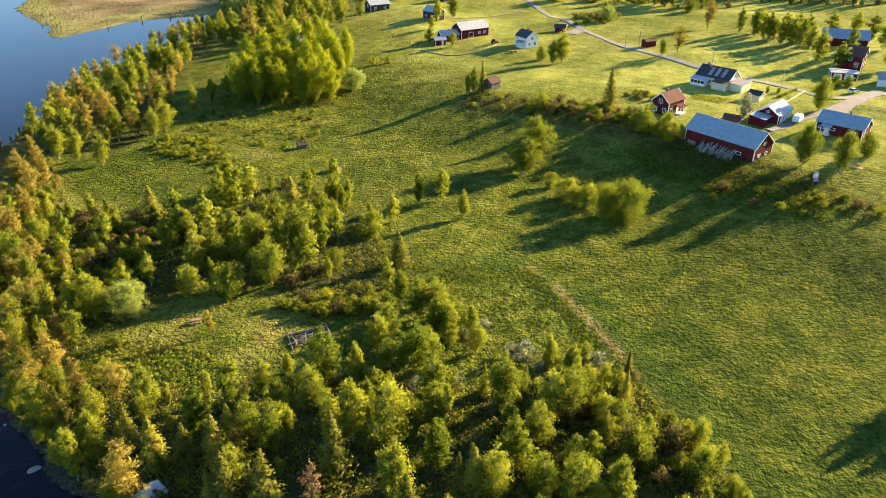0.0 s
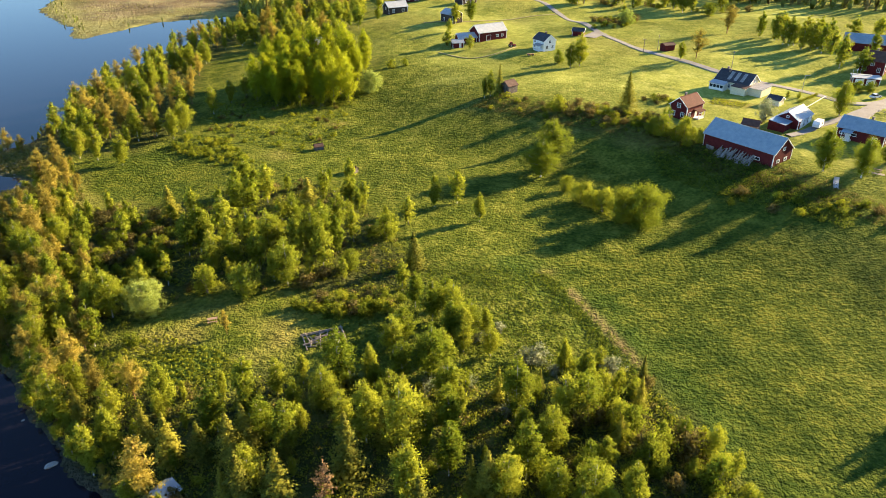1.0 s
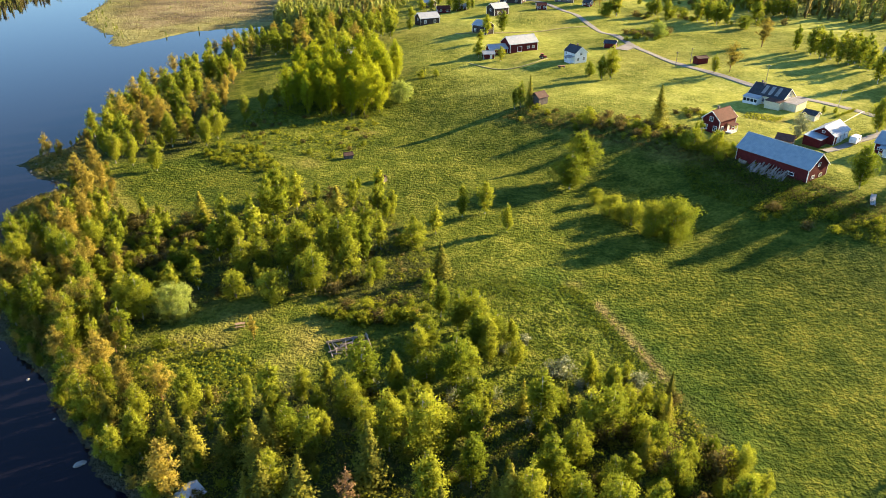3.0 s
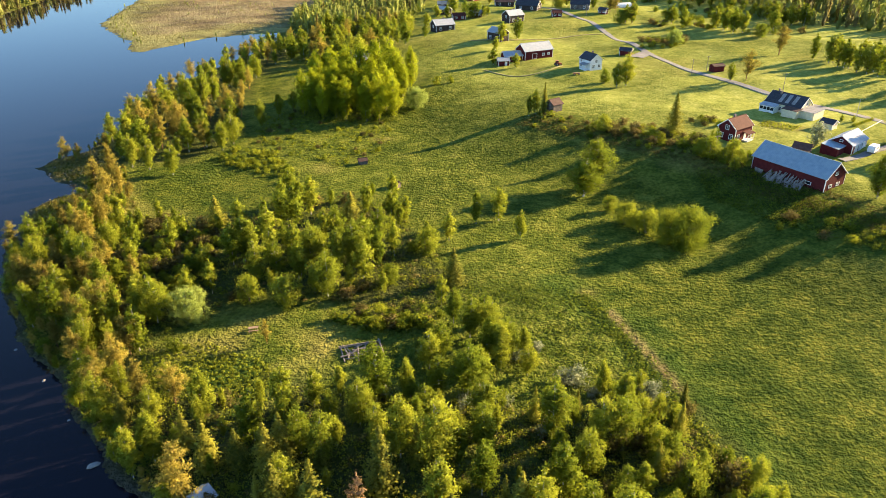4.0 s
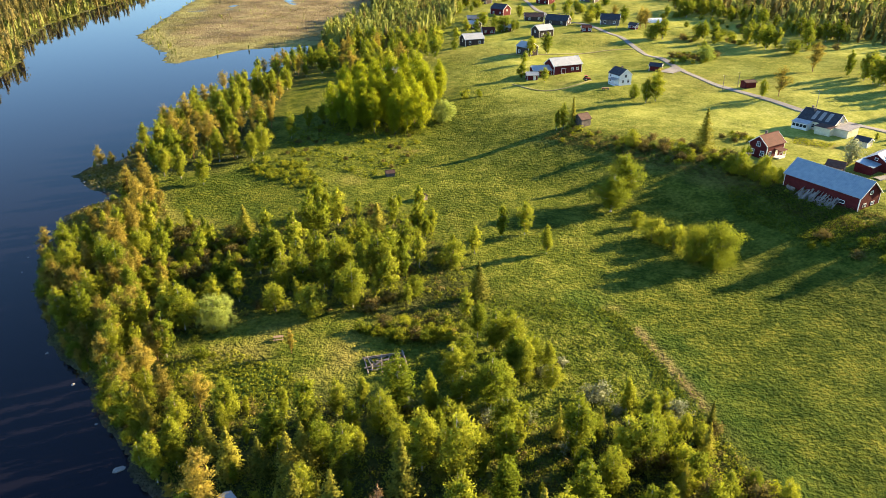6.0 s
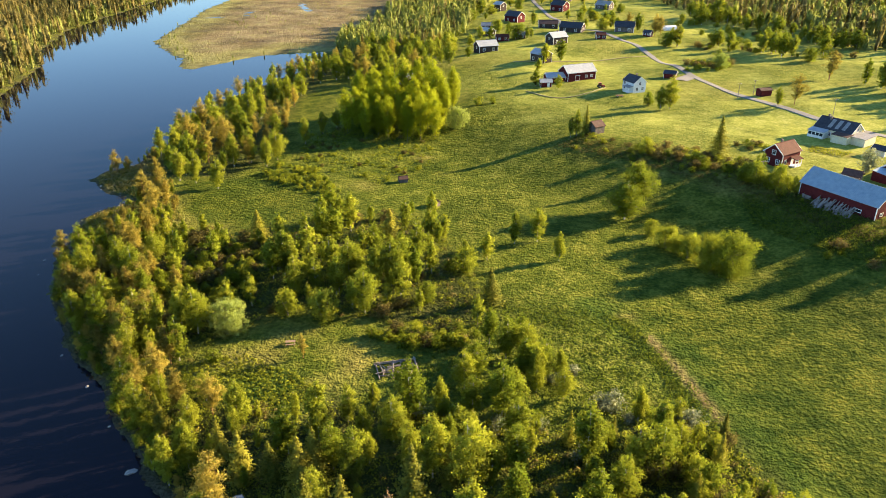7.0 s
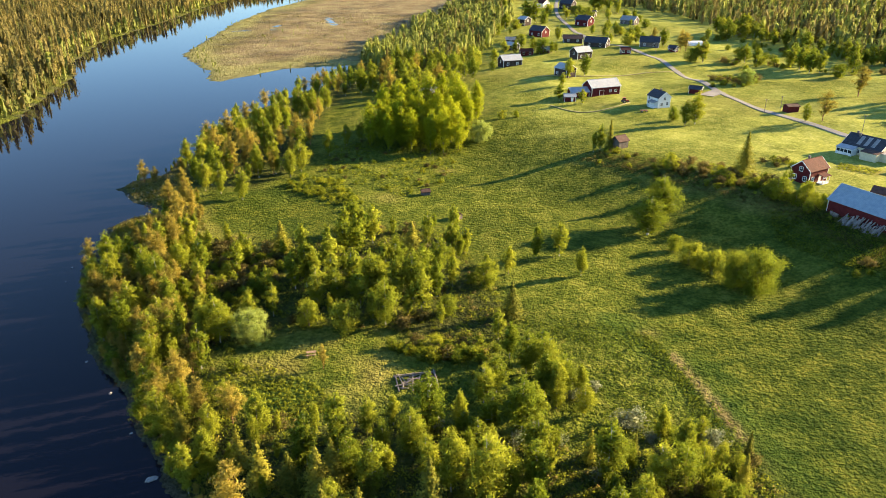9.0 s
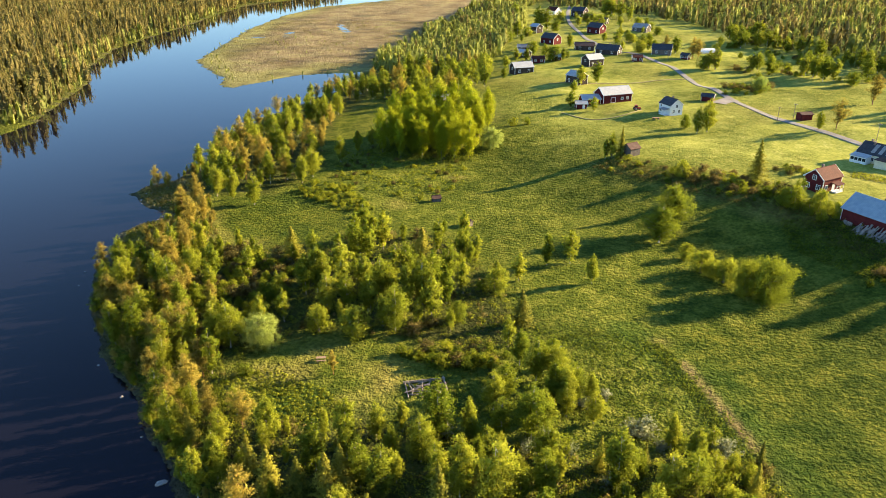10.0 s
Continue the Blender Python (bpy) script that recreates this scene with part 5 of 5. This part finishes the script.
for x, y, turn, L, W, e, r, wall, roof in FAR_HOUSES:
    tone = {RED_BOARD: "red", DARK_BOARD: "dark brown", WHITE_BOARD: "white", GREY_BOARD: "weathered grey"}[wall]
    top_ = {METAL_ROOF: "pale sheet", TILE_ROOF: "brown tile", DARK_ROOF: "black", GREY_ROOF: "grey", BROWN_ROOF: "brown"}[roof]
    house("village_house" if L > 7 else "shed", f"{tone} timber {'house' if L > 7 else 'shed'} with a {top_} roof on village grass", x, y, turn, L, W, e, r, wall, roof, WHITE_PAINT, [("f", -L / 4, 0.9, 1.2, 1.4), ("f", L / 4, 0.9, 1.2, 1.4), ("r", 0, e - 1.6, 1.1, 1.3), ("l", 0, e - 1.6, 1.1, 1.3)], (), [(0.5, 0.2, 0.8)] if L > 8 else (), category="house" if L > 7 else "shed")

# ---- outbuildings, annexes and yards ----
lean_to(garage, "annex", -8.2, 1.0, 5.2, 5.0, 2.9, 2.2, RED_BOARD, BLUE_ROOF)
cream = bpy.data.objects["cream_house"]
glazed = lean_to(cream, "veranda", -4.0, -5.6, 5.6, 3.2, 2.9, 2.3, WHITE_BOARD, METAL_ROOF)
for i in range(4):
    bm = bmesh.new()
    box(bm, -6.0 + 1.35 * i, -7.215, 0.9, 1.1, 0.03, 1.0)
    part("pane", bm, GLASS, glazed)
for x in (-1.6, 0.9, 3.4):
    bm = bmesh.new()
    beam(bm, (x, -0.5, 6.2 + 0.2 - 0.5 * 0.75), (x, -3.6, 6.2 + 0.2 - 3.6 * 0.75), 1.3, 0.05)
    part("roof_panel", bm, GREY_ROOF, cream, "worn grey roof panel")
lean_to(cream, "annex", 4.6, -5.8, 5.4, 3.6, 3.0, 2.6, CREAM_BOARD, BROWN_ROOF)
lean_to(cream, "annex", 9.3, -1.5, 5.6, 7.0, 3.0, 2.6, CREAM_BOARD, GREY_ROOF)


def porch(root, x, y, L, W, tall, roof):
    """An open porch: floor, posts, rail and a small roof."""
    bm = bmesh.new()
    box(bm, x, y, 0.0, L, W, 0.3)
    ob = part("porch", bm, WHITE_PAINT, root)
    for sx in (-1, 0, 1):
        bm = bmesh.new()
        box(bm, x + sx * (L / 2 - 0.08), y - W / 2 + 0.08, 0.3, 0.14, 0.14, tall - 0.3)
        part("post", bm, WHITE_PAINT, ob)
    bm = bmesh.new()
    for z in (0.55, 0.8, 1.05):
        box(bm, x, y - W / 2 + 0.08, z, L, 0.06, 0.1)
    part("rail", bm, WHITE_PAINT, ob)
    bm = bmesh.new()
    beam(bm, (x, y + W / 2, tall + 0.5), (x, y - W / 2 - 0.3, tall + 0.05), L + 0.4, 0.12)
    part("porch_roof", bm, roof, ob)


porch(red_house, 1.2, -4.2, 3.4, 2.0, 2.5, TILE_ROOF)
porch(bpy.data.objects["white_house"], 1.4, -4.4, 4.2, 2.4, 2.4, GREY_ROOF)
porch(bpy.data.objects["long_house"], -3.4, -4.6, 2.6, 1.8, 2.5, BLUE_ROOF)

# a collapsed lean-to of grey timber along the barn
wreck = tagged(new("collapsed_shed"), "collapsed grey timber lean-to against a red barn", "ruin")
wreck.matrix_basis = pose(83.2, 195.5, 9.9, 0, 0, -53)
for x in np.linspace(-4.2, 5.8, 9):
    bm = bmesh.new()
    beam(bm, (x, -7.6 + rng.uniform(-0.5, 0.5), -2.2), (x + rng.uniform(-0.5, 0.5), -7.6 + rng.uniform(-0.7, 0.7), rng.uniform(0.2, 1.5)), 0.16)
    part("post", bm, OLD_WOOD, wreck)
for i in range(24):
    bm = bmesh.new()
    x = rng.uniform(-4.8, 6.2)
    beam(bm, (x, -4.7, rng.uniform(1.6, 2.9)), (x + rng.uniform(-1.3, 1.3), -8.0 + rng.uniform(-0.9, 0.7), rng.uniform(-0.9, 1.1)), 0.16, 0.14)
    part("rafter", bm, OLD_WOOD, wreck)
for i in range(60):
    bm = bmesh.new()
    y = rng.uniform(-8.4, -5.2)
    k = pose(rng.uniform(-4.6, 6), y, 2.3 + (y + 5.2) * 0.75 + rng.uniform(-0.7, 0.25), rng.uniform(10, 50), rng.uniform(-16, 16), rng.uniform(-22, 22))
    box(bm, 0, 0, 0, rng.uniform(0.25, 0.7), rng.uniform(1.0, 2.4), 0.05, k)
    part("board", bm, OLD_WOOD, wreck)
stack = tagged(new("board_stack"), "leaning stack of pale boards against a barn", "boards")
stack.matrix_basis = pose(83.2, 195.5, 8.8, 0, 0, -53)
for i in range(6):
    bm = bmesh.new()
    box(bm, -9.6 + 0.5 * i, -5.2 - 0.1 * i, 0, 0.45, 0.05, 1.9, Matrix.Rotation(radians(-8), 4, "X"))
    part("board", bm, OLD_WOOD, stack)

# the log ruin beside the clearing
ruin = tagged(new("log_ruin"), "roofless grey log ruin among young birches", "ruin")
ruin.matrix_basis = pose(-25.6, 110.6, level(-25.6, 110.6), 0, 0, 22)
for side, (a, b) in enumerate((((-3.8, -2.4), (3.8, -2.4)), ((3.8, -2.4), (3.8, 2.4)), ((3.8, 2.4), (-3.8, 2.4)), ((-3.8, 2.4), (-3.8, -2.4)))):
    for i in range((0, 3, 2, 1)[side]):
        bm = bmesh.new()
        s, z = rng.uniform(0, 0.25) * (i > 1), 0.1 + 0.26 * i
        p, q = Vector((*a, z)), Vector((*b, z + rng.uniform(-0.1, 0.1)))
        rod(bm, p.lerp(q, s) - (q - p) * 0.05, q + (q - p) * 0.05, 0.13, 0.12, 8)
        part("log", bm, OLD_WOOD, ruin)
for i in range(26):
    bm = bmesh.new()
    x, y, turn, n = rng.uniform(-3.4, 2.8), rng.uniform(-2.0, 1.6), rng.normal() * 0.35 + (1.57 if i % 4 == 0 else 0), rng.uniform(0.6, 1.6)
    dx, dy, z = math.cos(turn) * n, math.sin(turn) * n, rng.uniform(0.15, 0.6)
    rod(bm, (x - dx, y - dy, max(0.08, z - rng.uniform(0, 0.6))), (x + dx, y + dy, z + rng.uniform(0, 0.5)), 0.13, 0.10, 7)
    part("fallen_beam", bm, OLD_WOOD, ruin)
# dark boards added to stand in for shadow inside the right half
for i in range(14):
    bm = bmesh.new()
    k = pose(rng.uniform(0.5, 3.4), rng.uniform(-2.0, 2.0), rng.uniform(0.15, 0.5), rng.uniform(-25, 25), rng.uniform(-25, 25), rng.uniform(0, 180))
    box(bm, 0, 0, 0, rng.uniform(0.3, 0.6), rng.uniform(1.2, 2.4), 0.05, k)
    part("board", bm, DARK_BOARD, ruin, "dark board added for the ruin's shadowed inside")


plant(PINES[0], -44.8, 111.6, 6.0, "", 0.8)
plant(SHRUBS[0], -62, 108, 2.6, "", 1.3)
undergrowth("undergrowth", "rank bushes and saplings in a rough meadow", [(-97, 261), (-73, 298), (-45, 279), (-40, 234), (-53, 213), (-85, 226)], 420, 0.4, 0.9, SHRUB_LEAF)
undergrowth("undergrowth", "saplings and brush below tall aspens", [(-84, 262), (-40, 262), (-38, 305), (-84, 305)], 500, 0.9, 2.2, SHRUB_LEAF)
undergrowth("fern_bed", "dark green fern and nettle bed on a clearing", [(-68, 104), (-58, 111), (-44, 106), (-37, 100), (-46, 95), (-62, 97)], 420, 0.4, 0.9, SHRUB_LEAF)
plant(BIRCHES[2], -146, 217, 4.0)


def picnic_table(x, y, turn, label):
    root = tagged(new("picnic_table"), label, "table")
    root.matrix_basis = pose(x, y, level(x, y), 0, 0, turn)
    for name, yy, z, w in (("tabletop", 0, 0.72, 0.8), ("bench", -0.75, 0.42, 0.3), ("bench", 0.75, 0.42, 0.3)):
        bm = bmesh.new()
        n = 4 if name == "tabletop" else 2
        for i in range(n):
            box(bm, 0, yy + (i - (n - 1) / 2) * w / n, z, 2.0, w / n - 0.02, 0.05)
        part(name, bm, NEW_WOOD, root)
    for sx in (-0.75, 0.75):
        for sy in (-1, 1):
            bm = bmesh.new()
            beam(bm, (sx, sy * 0.8, 0), (sx, sy * 0.2, 0.72), 0.09)
            part("leg", bm, NEW_WOOD, root)
        bm = bmesh.new()
        box(bm, sx, 0, 0.36, 0.08, 1.8, 0.1)
        part("brace", bm, NEW_WOOD, root)


picnic_table(-49, 116, 18, "brown wooden picnic table on a grassy clearing")
picnic_table(112.6, 179.2, -40, "wooden table on a garden deck")
deck = tagged(new("garden_deck"), "small square deck of planks on a lawn", "deck")
deck.matrix_basis = pose(112.6, 179.2, level(112.6, 179.2) - 0.12, 0, 0, -40)
for i in range(14):
    bm = bmesh.new()
    box(bm, -1.95 + 0.3 * i, 0, 0, 0.28, 3.6, 0.1)
    part("plank", bm, OLD_WOOD, deck)


def boulder(x, y, z, sx, sy, sz, label, turn=0):
    bm = bmesh.new()
    bmesh.ops.create_icosphere(bm, subdivisions=3, radius=1)
    seed = Vector((x, y, z))
    for v in bm.verts:
        v.co *= 1 + 0.35 * noise.noise(v.co * 1.3 + seed) + 0.12 * noise.noise(v.co * 3.5 + seed)
    bmesh.ops.scale(bm, vec=(sx, sy, sz), verts=bm.verts)
    ob = tagged(part("boulder", bm, STONE), label, "stone")
    ob.matrix_basis = pose(x, y, z, 0, 0, turn)
    return ob


boulder(-63.6, 79.8, 0.0, 1.0, 0.55, 0.4, "pale grey boulder in the dark river", 35)
for i, (a, b) in enumerate(zip(NEAR_BANK[4:15], NEAR_BANK[5:16])):
    for j in range(1):
        k = rng.uniform(0, 1)
        x, y = a[0] + (b[0] - a[0]) * k - rng.uniform(0.5, 5), a[1] + (b[1] - a[1]) * k + rng.uniform(-1, 1)
        s = rng.uniform(0.18, 0.4)
        tagged(boulder(x, y, 0.0, s * 1.3, s, s * 0.6, "small stone at the water's edge", rng.uniform(0, 180)), group="shore stones")

for i in range(46):
    a, b = ((-131, 193), (-154, 210)) if i < 26 else ((-128, 160), (-137, 178))
    k = rng.uniform(0, 1)
    x, y, s = a[0] + (b[0] - a[0]) * k + rng.normal() * 2.0, a[1] + (b[1] - a[1]) * k + rng.normal() * 2.6, rng.uniform(0.12, 0.34)
    if level(x, y) < 0.03:
        continue
    tagged(boulder(x, y, max(level(x, y), 0.0), s * 1.3, s, s * 0.55, "pale weathered stone on a river spit", rng.uniform(0, 180)), group="spit stones")

# ---- yards, paths and fences ----
strip("yard", [(128, 222), (136, 231), (146, 240), (156, 246)], 5, GRAVEL, "gravel yard between village houses")
strip("driveway", [(100, 207), (106, 210), (113, 216), (121, 221), (134, 231)], 2.4, GRAVEL, "pale gravel drive to a garage")
strip("path", [(-20, 392), (-3, 392.5), (9, 396.5), (23, 404), (44, 414), (57, 418)], 1.3, TRACK, "narrow track across a grass slope")
strip("path", [(-10, 330), (1.5, 318.3), (11, 317.5), (20, 322), (26, 331)], 0.9, TRACK, "worn cart track beside a farmyard")
strip("lay_by", [(62, 352), (66, 358), (70, 362)], 7, GRAVEL, "gravel lay-by beside the village road")
strip("path", [(97.4, 169.5), (98.6, 172.5), (100.5, 176)], 1.2, CONCRETE, "short flight of garden paving on a lawn")


def pole(name, x, y, tall, label, lamp=False):
    root = tagged(new(name), label, "pole")
    root.matrix_basis = pose(x, y, level(x, y) - 0.3)
    bm = bmesh.new()
    rod(bm, (0, 0, 0), (0, 0, tall), 0.12, 0.08, 8)
    part("post", bm, STEEL if lamp else OLD_WOOD, root)
    if lamp:
        bm = bmesh.new()
        beam(bm, (0, 0, tall - 0.05), (1.4, 0, tall + 0.15), 0.07)
        part("arm", bm, STEEL, root)
        bm = bmesh.new()
        box(bm, 1.6, 0, tall + 0.08, 0.6, 0.22, 0.12)
        part("lamp_head", bm, STEEL, root)
    else:
        bm = bmesh.new()
        beam(bm, (-0.7, 0, tall - 0.5), (0.7, 0, tall - 0.5), 0.1)
        part("crossarm", bm, OLD_WOOD, root)
        for sx in (-0.6, 0.6):
            bm = bmesh.new()
            rod(bm, (sx, 0, tall - 0.45), (sx, 0, tall - 0.25), 0.05, 0.04, 6)
            part("insulator", bm, WHITE_PAINT, root)


for x, y, tall in ((64.3, 210.3, 7.5), (81.1, 317.7, 7), (88.8, 323.5, 7), (109.1, 286, 7), (49.4, 470.8, 7.5)):
    pole("utility_pole", x, y, tall, "grey wooden utility pole in the grass")
for x, y in ((121.5, 249.5), (142.1, 257.5)):
    pole("street_lamp", x, y, 7.5, "slender street lamp beside the village road", True)

fence = tagged(new("fence"), "low weathered post and rail fence beside a lawn", "fence")
for i in range(14):
    x, y = 137.5 + 2.0 * i, 228 - 1.25 * i
    bm = bmesh.new()
    box(bm, x, y, level(x, y) - 0.2, 0.12, 0.12, 1.2)
    part("post", bm, OLD_WOOD, fence)
    if i < 13:
        for z in (0.45, 0.85):
            bm = bmesh.new()
            beam(bm, (x, y, level(x, y) + z), (x + 2.0, y - 1.25, level(x + 2.0, y - 1.25) + z), 0.05, 0.12)
            part("rail", bm, OLD_WOOD, fence)
fence2 = tagged(new("fence"), "low white board fence in a garden", "fence")
for i in range(9):
    x, y = 116.7 + 1.4 * i, 234 + 1.5 * i
    bm = bmesh.new()
    beam(bm, (x, y, level(x, y) + 0.35), (x + 1.36, y + 1.46, level(x + 1.36, y + 1.46) + 0.35), 0.05, 0.28)
    part("panel", bm, WHITE_PAINT, fence2)
for i in range(9):
    plant(SHRUBS[0], 117.5 + 1.2 * i, 241.2 + 1.05 * i, 1.1, "clipped hedge", 1.4)
for x, y in ((119.5, 246.5), (116, 247.5)):
    plant(SALLOWS[1], x, y, 2.4, "small clipped garden trees", 0.8)
undergrowth("garden_beds", "low plants in a village garden", [(86, 240), (96, 235), (100, 240), (90, 246)], 60, 0.3, 0.8, SHRUB_LEAF)


# ---- vehicles ----
def wheel(root, x, y, r, w):
    bm = bmesh.new()
    rod(bm, (x, y - w / 2, r), (x, y + w / 2, r), r, None, 18)
    ob = part("wheel", bm, RUBBER, root)
    bm = bmesh.new()
    rod(bm, (x, y - w / 2 - 0.01, r), (x, y + w / 2 + 0.01, r), r * 0.55, None, 12)
    part("rim", bm, STEEL, ob)


def shaped(profile, width, taper=0.85):
    """A body swept across its width from a side outline of x, z."""
    bm = bmesh.new()
    rows = [[bm.verts.new((x, s * width / 2 * k, z)) for x, z, k in profile] for s in (-1, 1)]
    n = len(profile)
    bm.faces.new(rows[0][::-1])
    bm.faces.new(rows[1])
    for i in range(n):
        bm.faces.new((rows[0][i], rows[0][(i + 1) % n], rows[1][(i + 1) % n], rows[1][i]))
    bmesh.ops.recalc_face_normals(bm, faces=bm.faces)
    bmesh.ops.bevel(bm, geom=bm.edges[:], offset=0.05, segments=2, affect="EDGES")
    return bm


car = tagged(new("car"), "white passenger car parked on a gravel yard", "car")
car.matrix_basis = pose(145.5, 245.4, level(145.5, 245.4) + 0.25, 0, 0, 25)
part("body", shaped([(-2.1, 0.3, 1), (2.1, 0.3, 1), (2.15, 0.7, 0.98), (1.2, 0.92, 0.95), (-1.9, 0.95, 0.95), (-2.15, 0.7, 0.98)], 1.75), CAR_PAINT, car)
part("cabin", shaped([(-1.8, 0.9, 0.92), (1.1, 0.9, 0.92), (0.35, 1.42, 0.8), (-1.3, 1.42, 0.8)], 1.7), GLASS, car)
part("roof", shaped([(-1.3, 1.4, 0.8), (0.35, 1.4, 0.8), (0.3, 1.48, 0.76), (-1.2, 1.48, 0.76)], 1.7), CAR_PAINT, car)
for x in (-1.3, 1.3):
    for y in (-0.8, 0.8):
        wheel(car, x, y, 0.32, 0.2)

caravan = tagged(new("caravan"), "white caravan parked beside a red garage", "caravan")
caravan.matrix_basis = pose(112, 214.5, level(112, 214.5) + 0.1, 0, 0, 50)
part("body", shaped([(-2.3, 0.5, 1), (2.2, 0.5, 1), (2.45, 1.2, 1), (2.0, 2.3, 0.95), (-2.0, 2.4, 0.95), (-2.4, 1.4, 1)], 2.1), CANVAS, caravan)
for s in (-1, 1):
    wheel(caravan, 0, s * 0.95, 0.33, 0.2)
    bm = bmesh.new()
    box(bm, 0.4, s * 1.055, 1.2, 1.2, 0.03, 0.6)
    part("window", bm, GLASS, caravan)
bm = bmesh.new()
beam(bm, (2.3, 0, 0.55), (3.5, 0, 0.5), 0.08)
part("tow_bar", bm, STEEL, caravan)

tractor = tagged(new("tractor"), "old red tractor parked on farmyard grass", "tractor")
tractor.matrix_basis = pose(23.8, 331, level(23.8, 331), 0, 0, 20)
part("bonnet", shaped([(0.1, 0.7, 1), (1.7, 0.7, 1), (1.75, 1.3, 0.9), (0.1, 1.45, 0.9)], 0.75), TRACTOR_RED, tractor)
part("cab", shaped([(-1.1, 0.9, 1), (0.1, 0.9, 1), (0.05, 2.3, 0.9), (-1.0, 2.3, 0.9)], 1.2), GLASS, tractor)
bm = bmesh.new()
box(bm, -0.5, 0, 2.3, 1.4, 1.3, 0.1)
part("roof", bm, TRACTOR_RED, tractor)
for s in (-1, 1):
    wheel(tractor, -0.7, s * 0.8, 0.75, 0.4)
    wheel(tractor, 1.4, s * 0.65, 0.4, 0.25)
    bm = bmesh.new()
    box(bm, -0.7, s * 0.8, 1.5, 1.2, 0.45, 0.08)
    part("mudguard", bm, TRACTOR_RED, tractor)

cart = tagged(new("hay_cart"), "rusty red farm cart in the meadow grass", "cart")
cart.matrix_basis = pose(31, 314.3, level(31, 314.3), 0, 0, 10)
for i in range(5):
    bm = bmesh.new()
    box(bm, 0, -0.6 + 0.3 * i, 0.75, 3.2, 0.27, 0.06)
    part("plank", bm, PINE_BARK, cart)
for s in (-1, 1):
    for x in (-1, 1):
        wheel(cart, x, s * 0.8, 0.4, 0.15)
bm = bmesh.new()
box(bm, 0, 0, 0.5, 3.0, 0.5, 0.25)
part("frame", bm, TRACTOR_RED, cart)

tent = tagged(new("plastic_greenhouse"), "white plastic tunnel greenhouse on a village lawn", "greenhouse")
tent.matrix_basis = pose(77, 505, level(77, 505), 0, 0, 20)
bm = bmesh.new()
rows = [[bm.verts.new((x, 2.6 * math.cos(a), 2.8 * math.sin(a))) for a in np.linspace(0, math.pi, 11)] for x in np.linspace(-5, 5, 9)]
for a, b in zip(rows, rows[1:]):
    for i in range(10):
        bm.faces.new((a[i], a[i + 1], b[i + 1], b[i]))
for r in (rows[0][::-1], rows[-1]):
    bm.faces.new(r)
part("cover", bm, CANVAS, tent)
for x in np.linspace(-5, 5, 5):
    bm = bmesh.new()
    pts = [(x, 2.66 * math.cos(a), 2.86 * math.sin(a)) for a in np.linspace(0, math.pi, 9)]
    for p, q in zip(pts, pts[1:]):
        beam(bm, p, q, 0.06)
    part("hoop", bm, STEEL, tent)
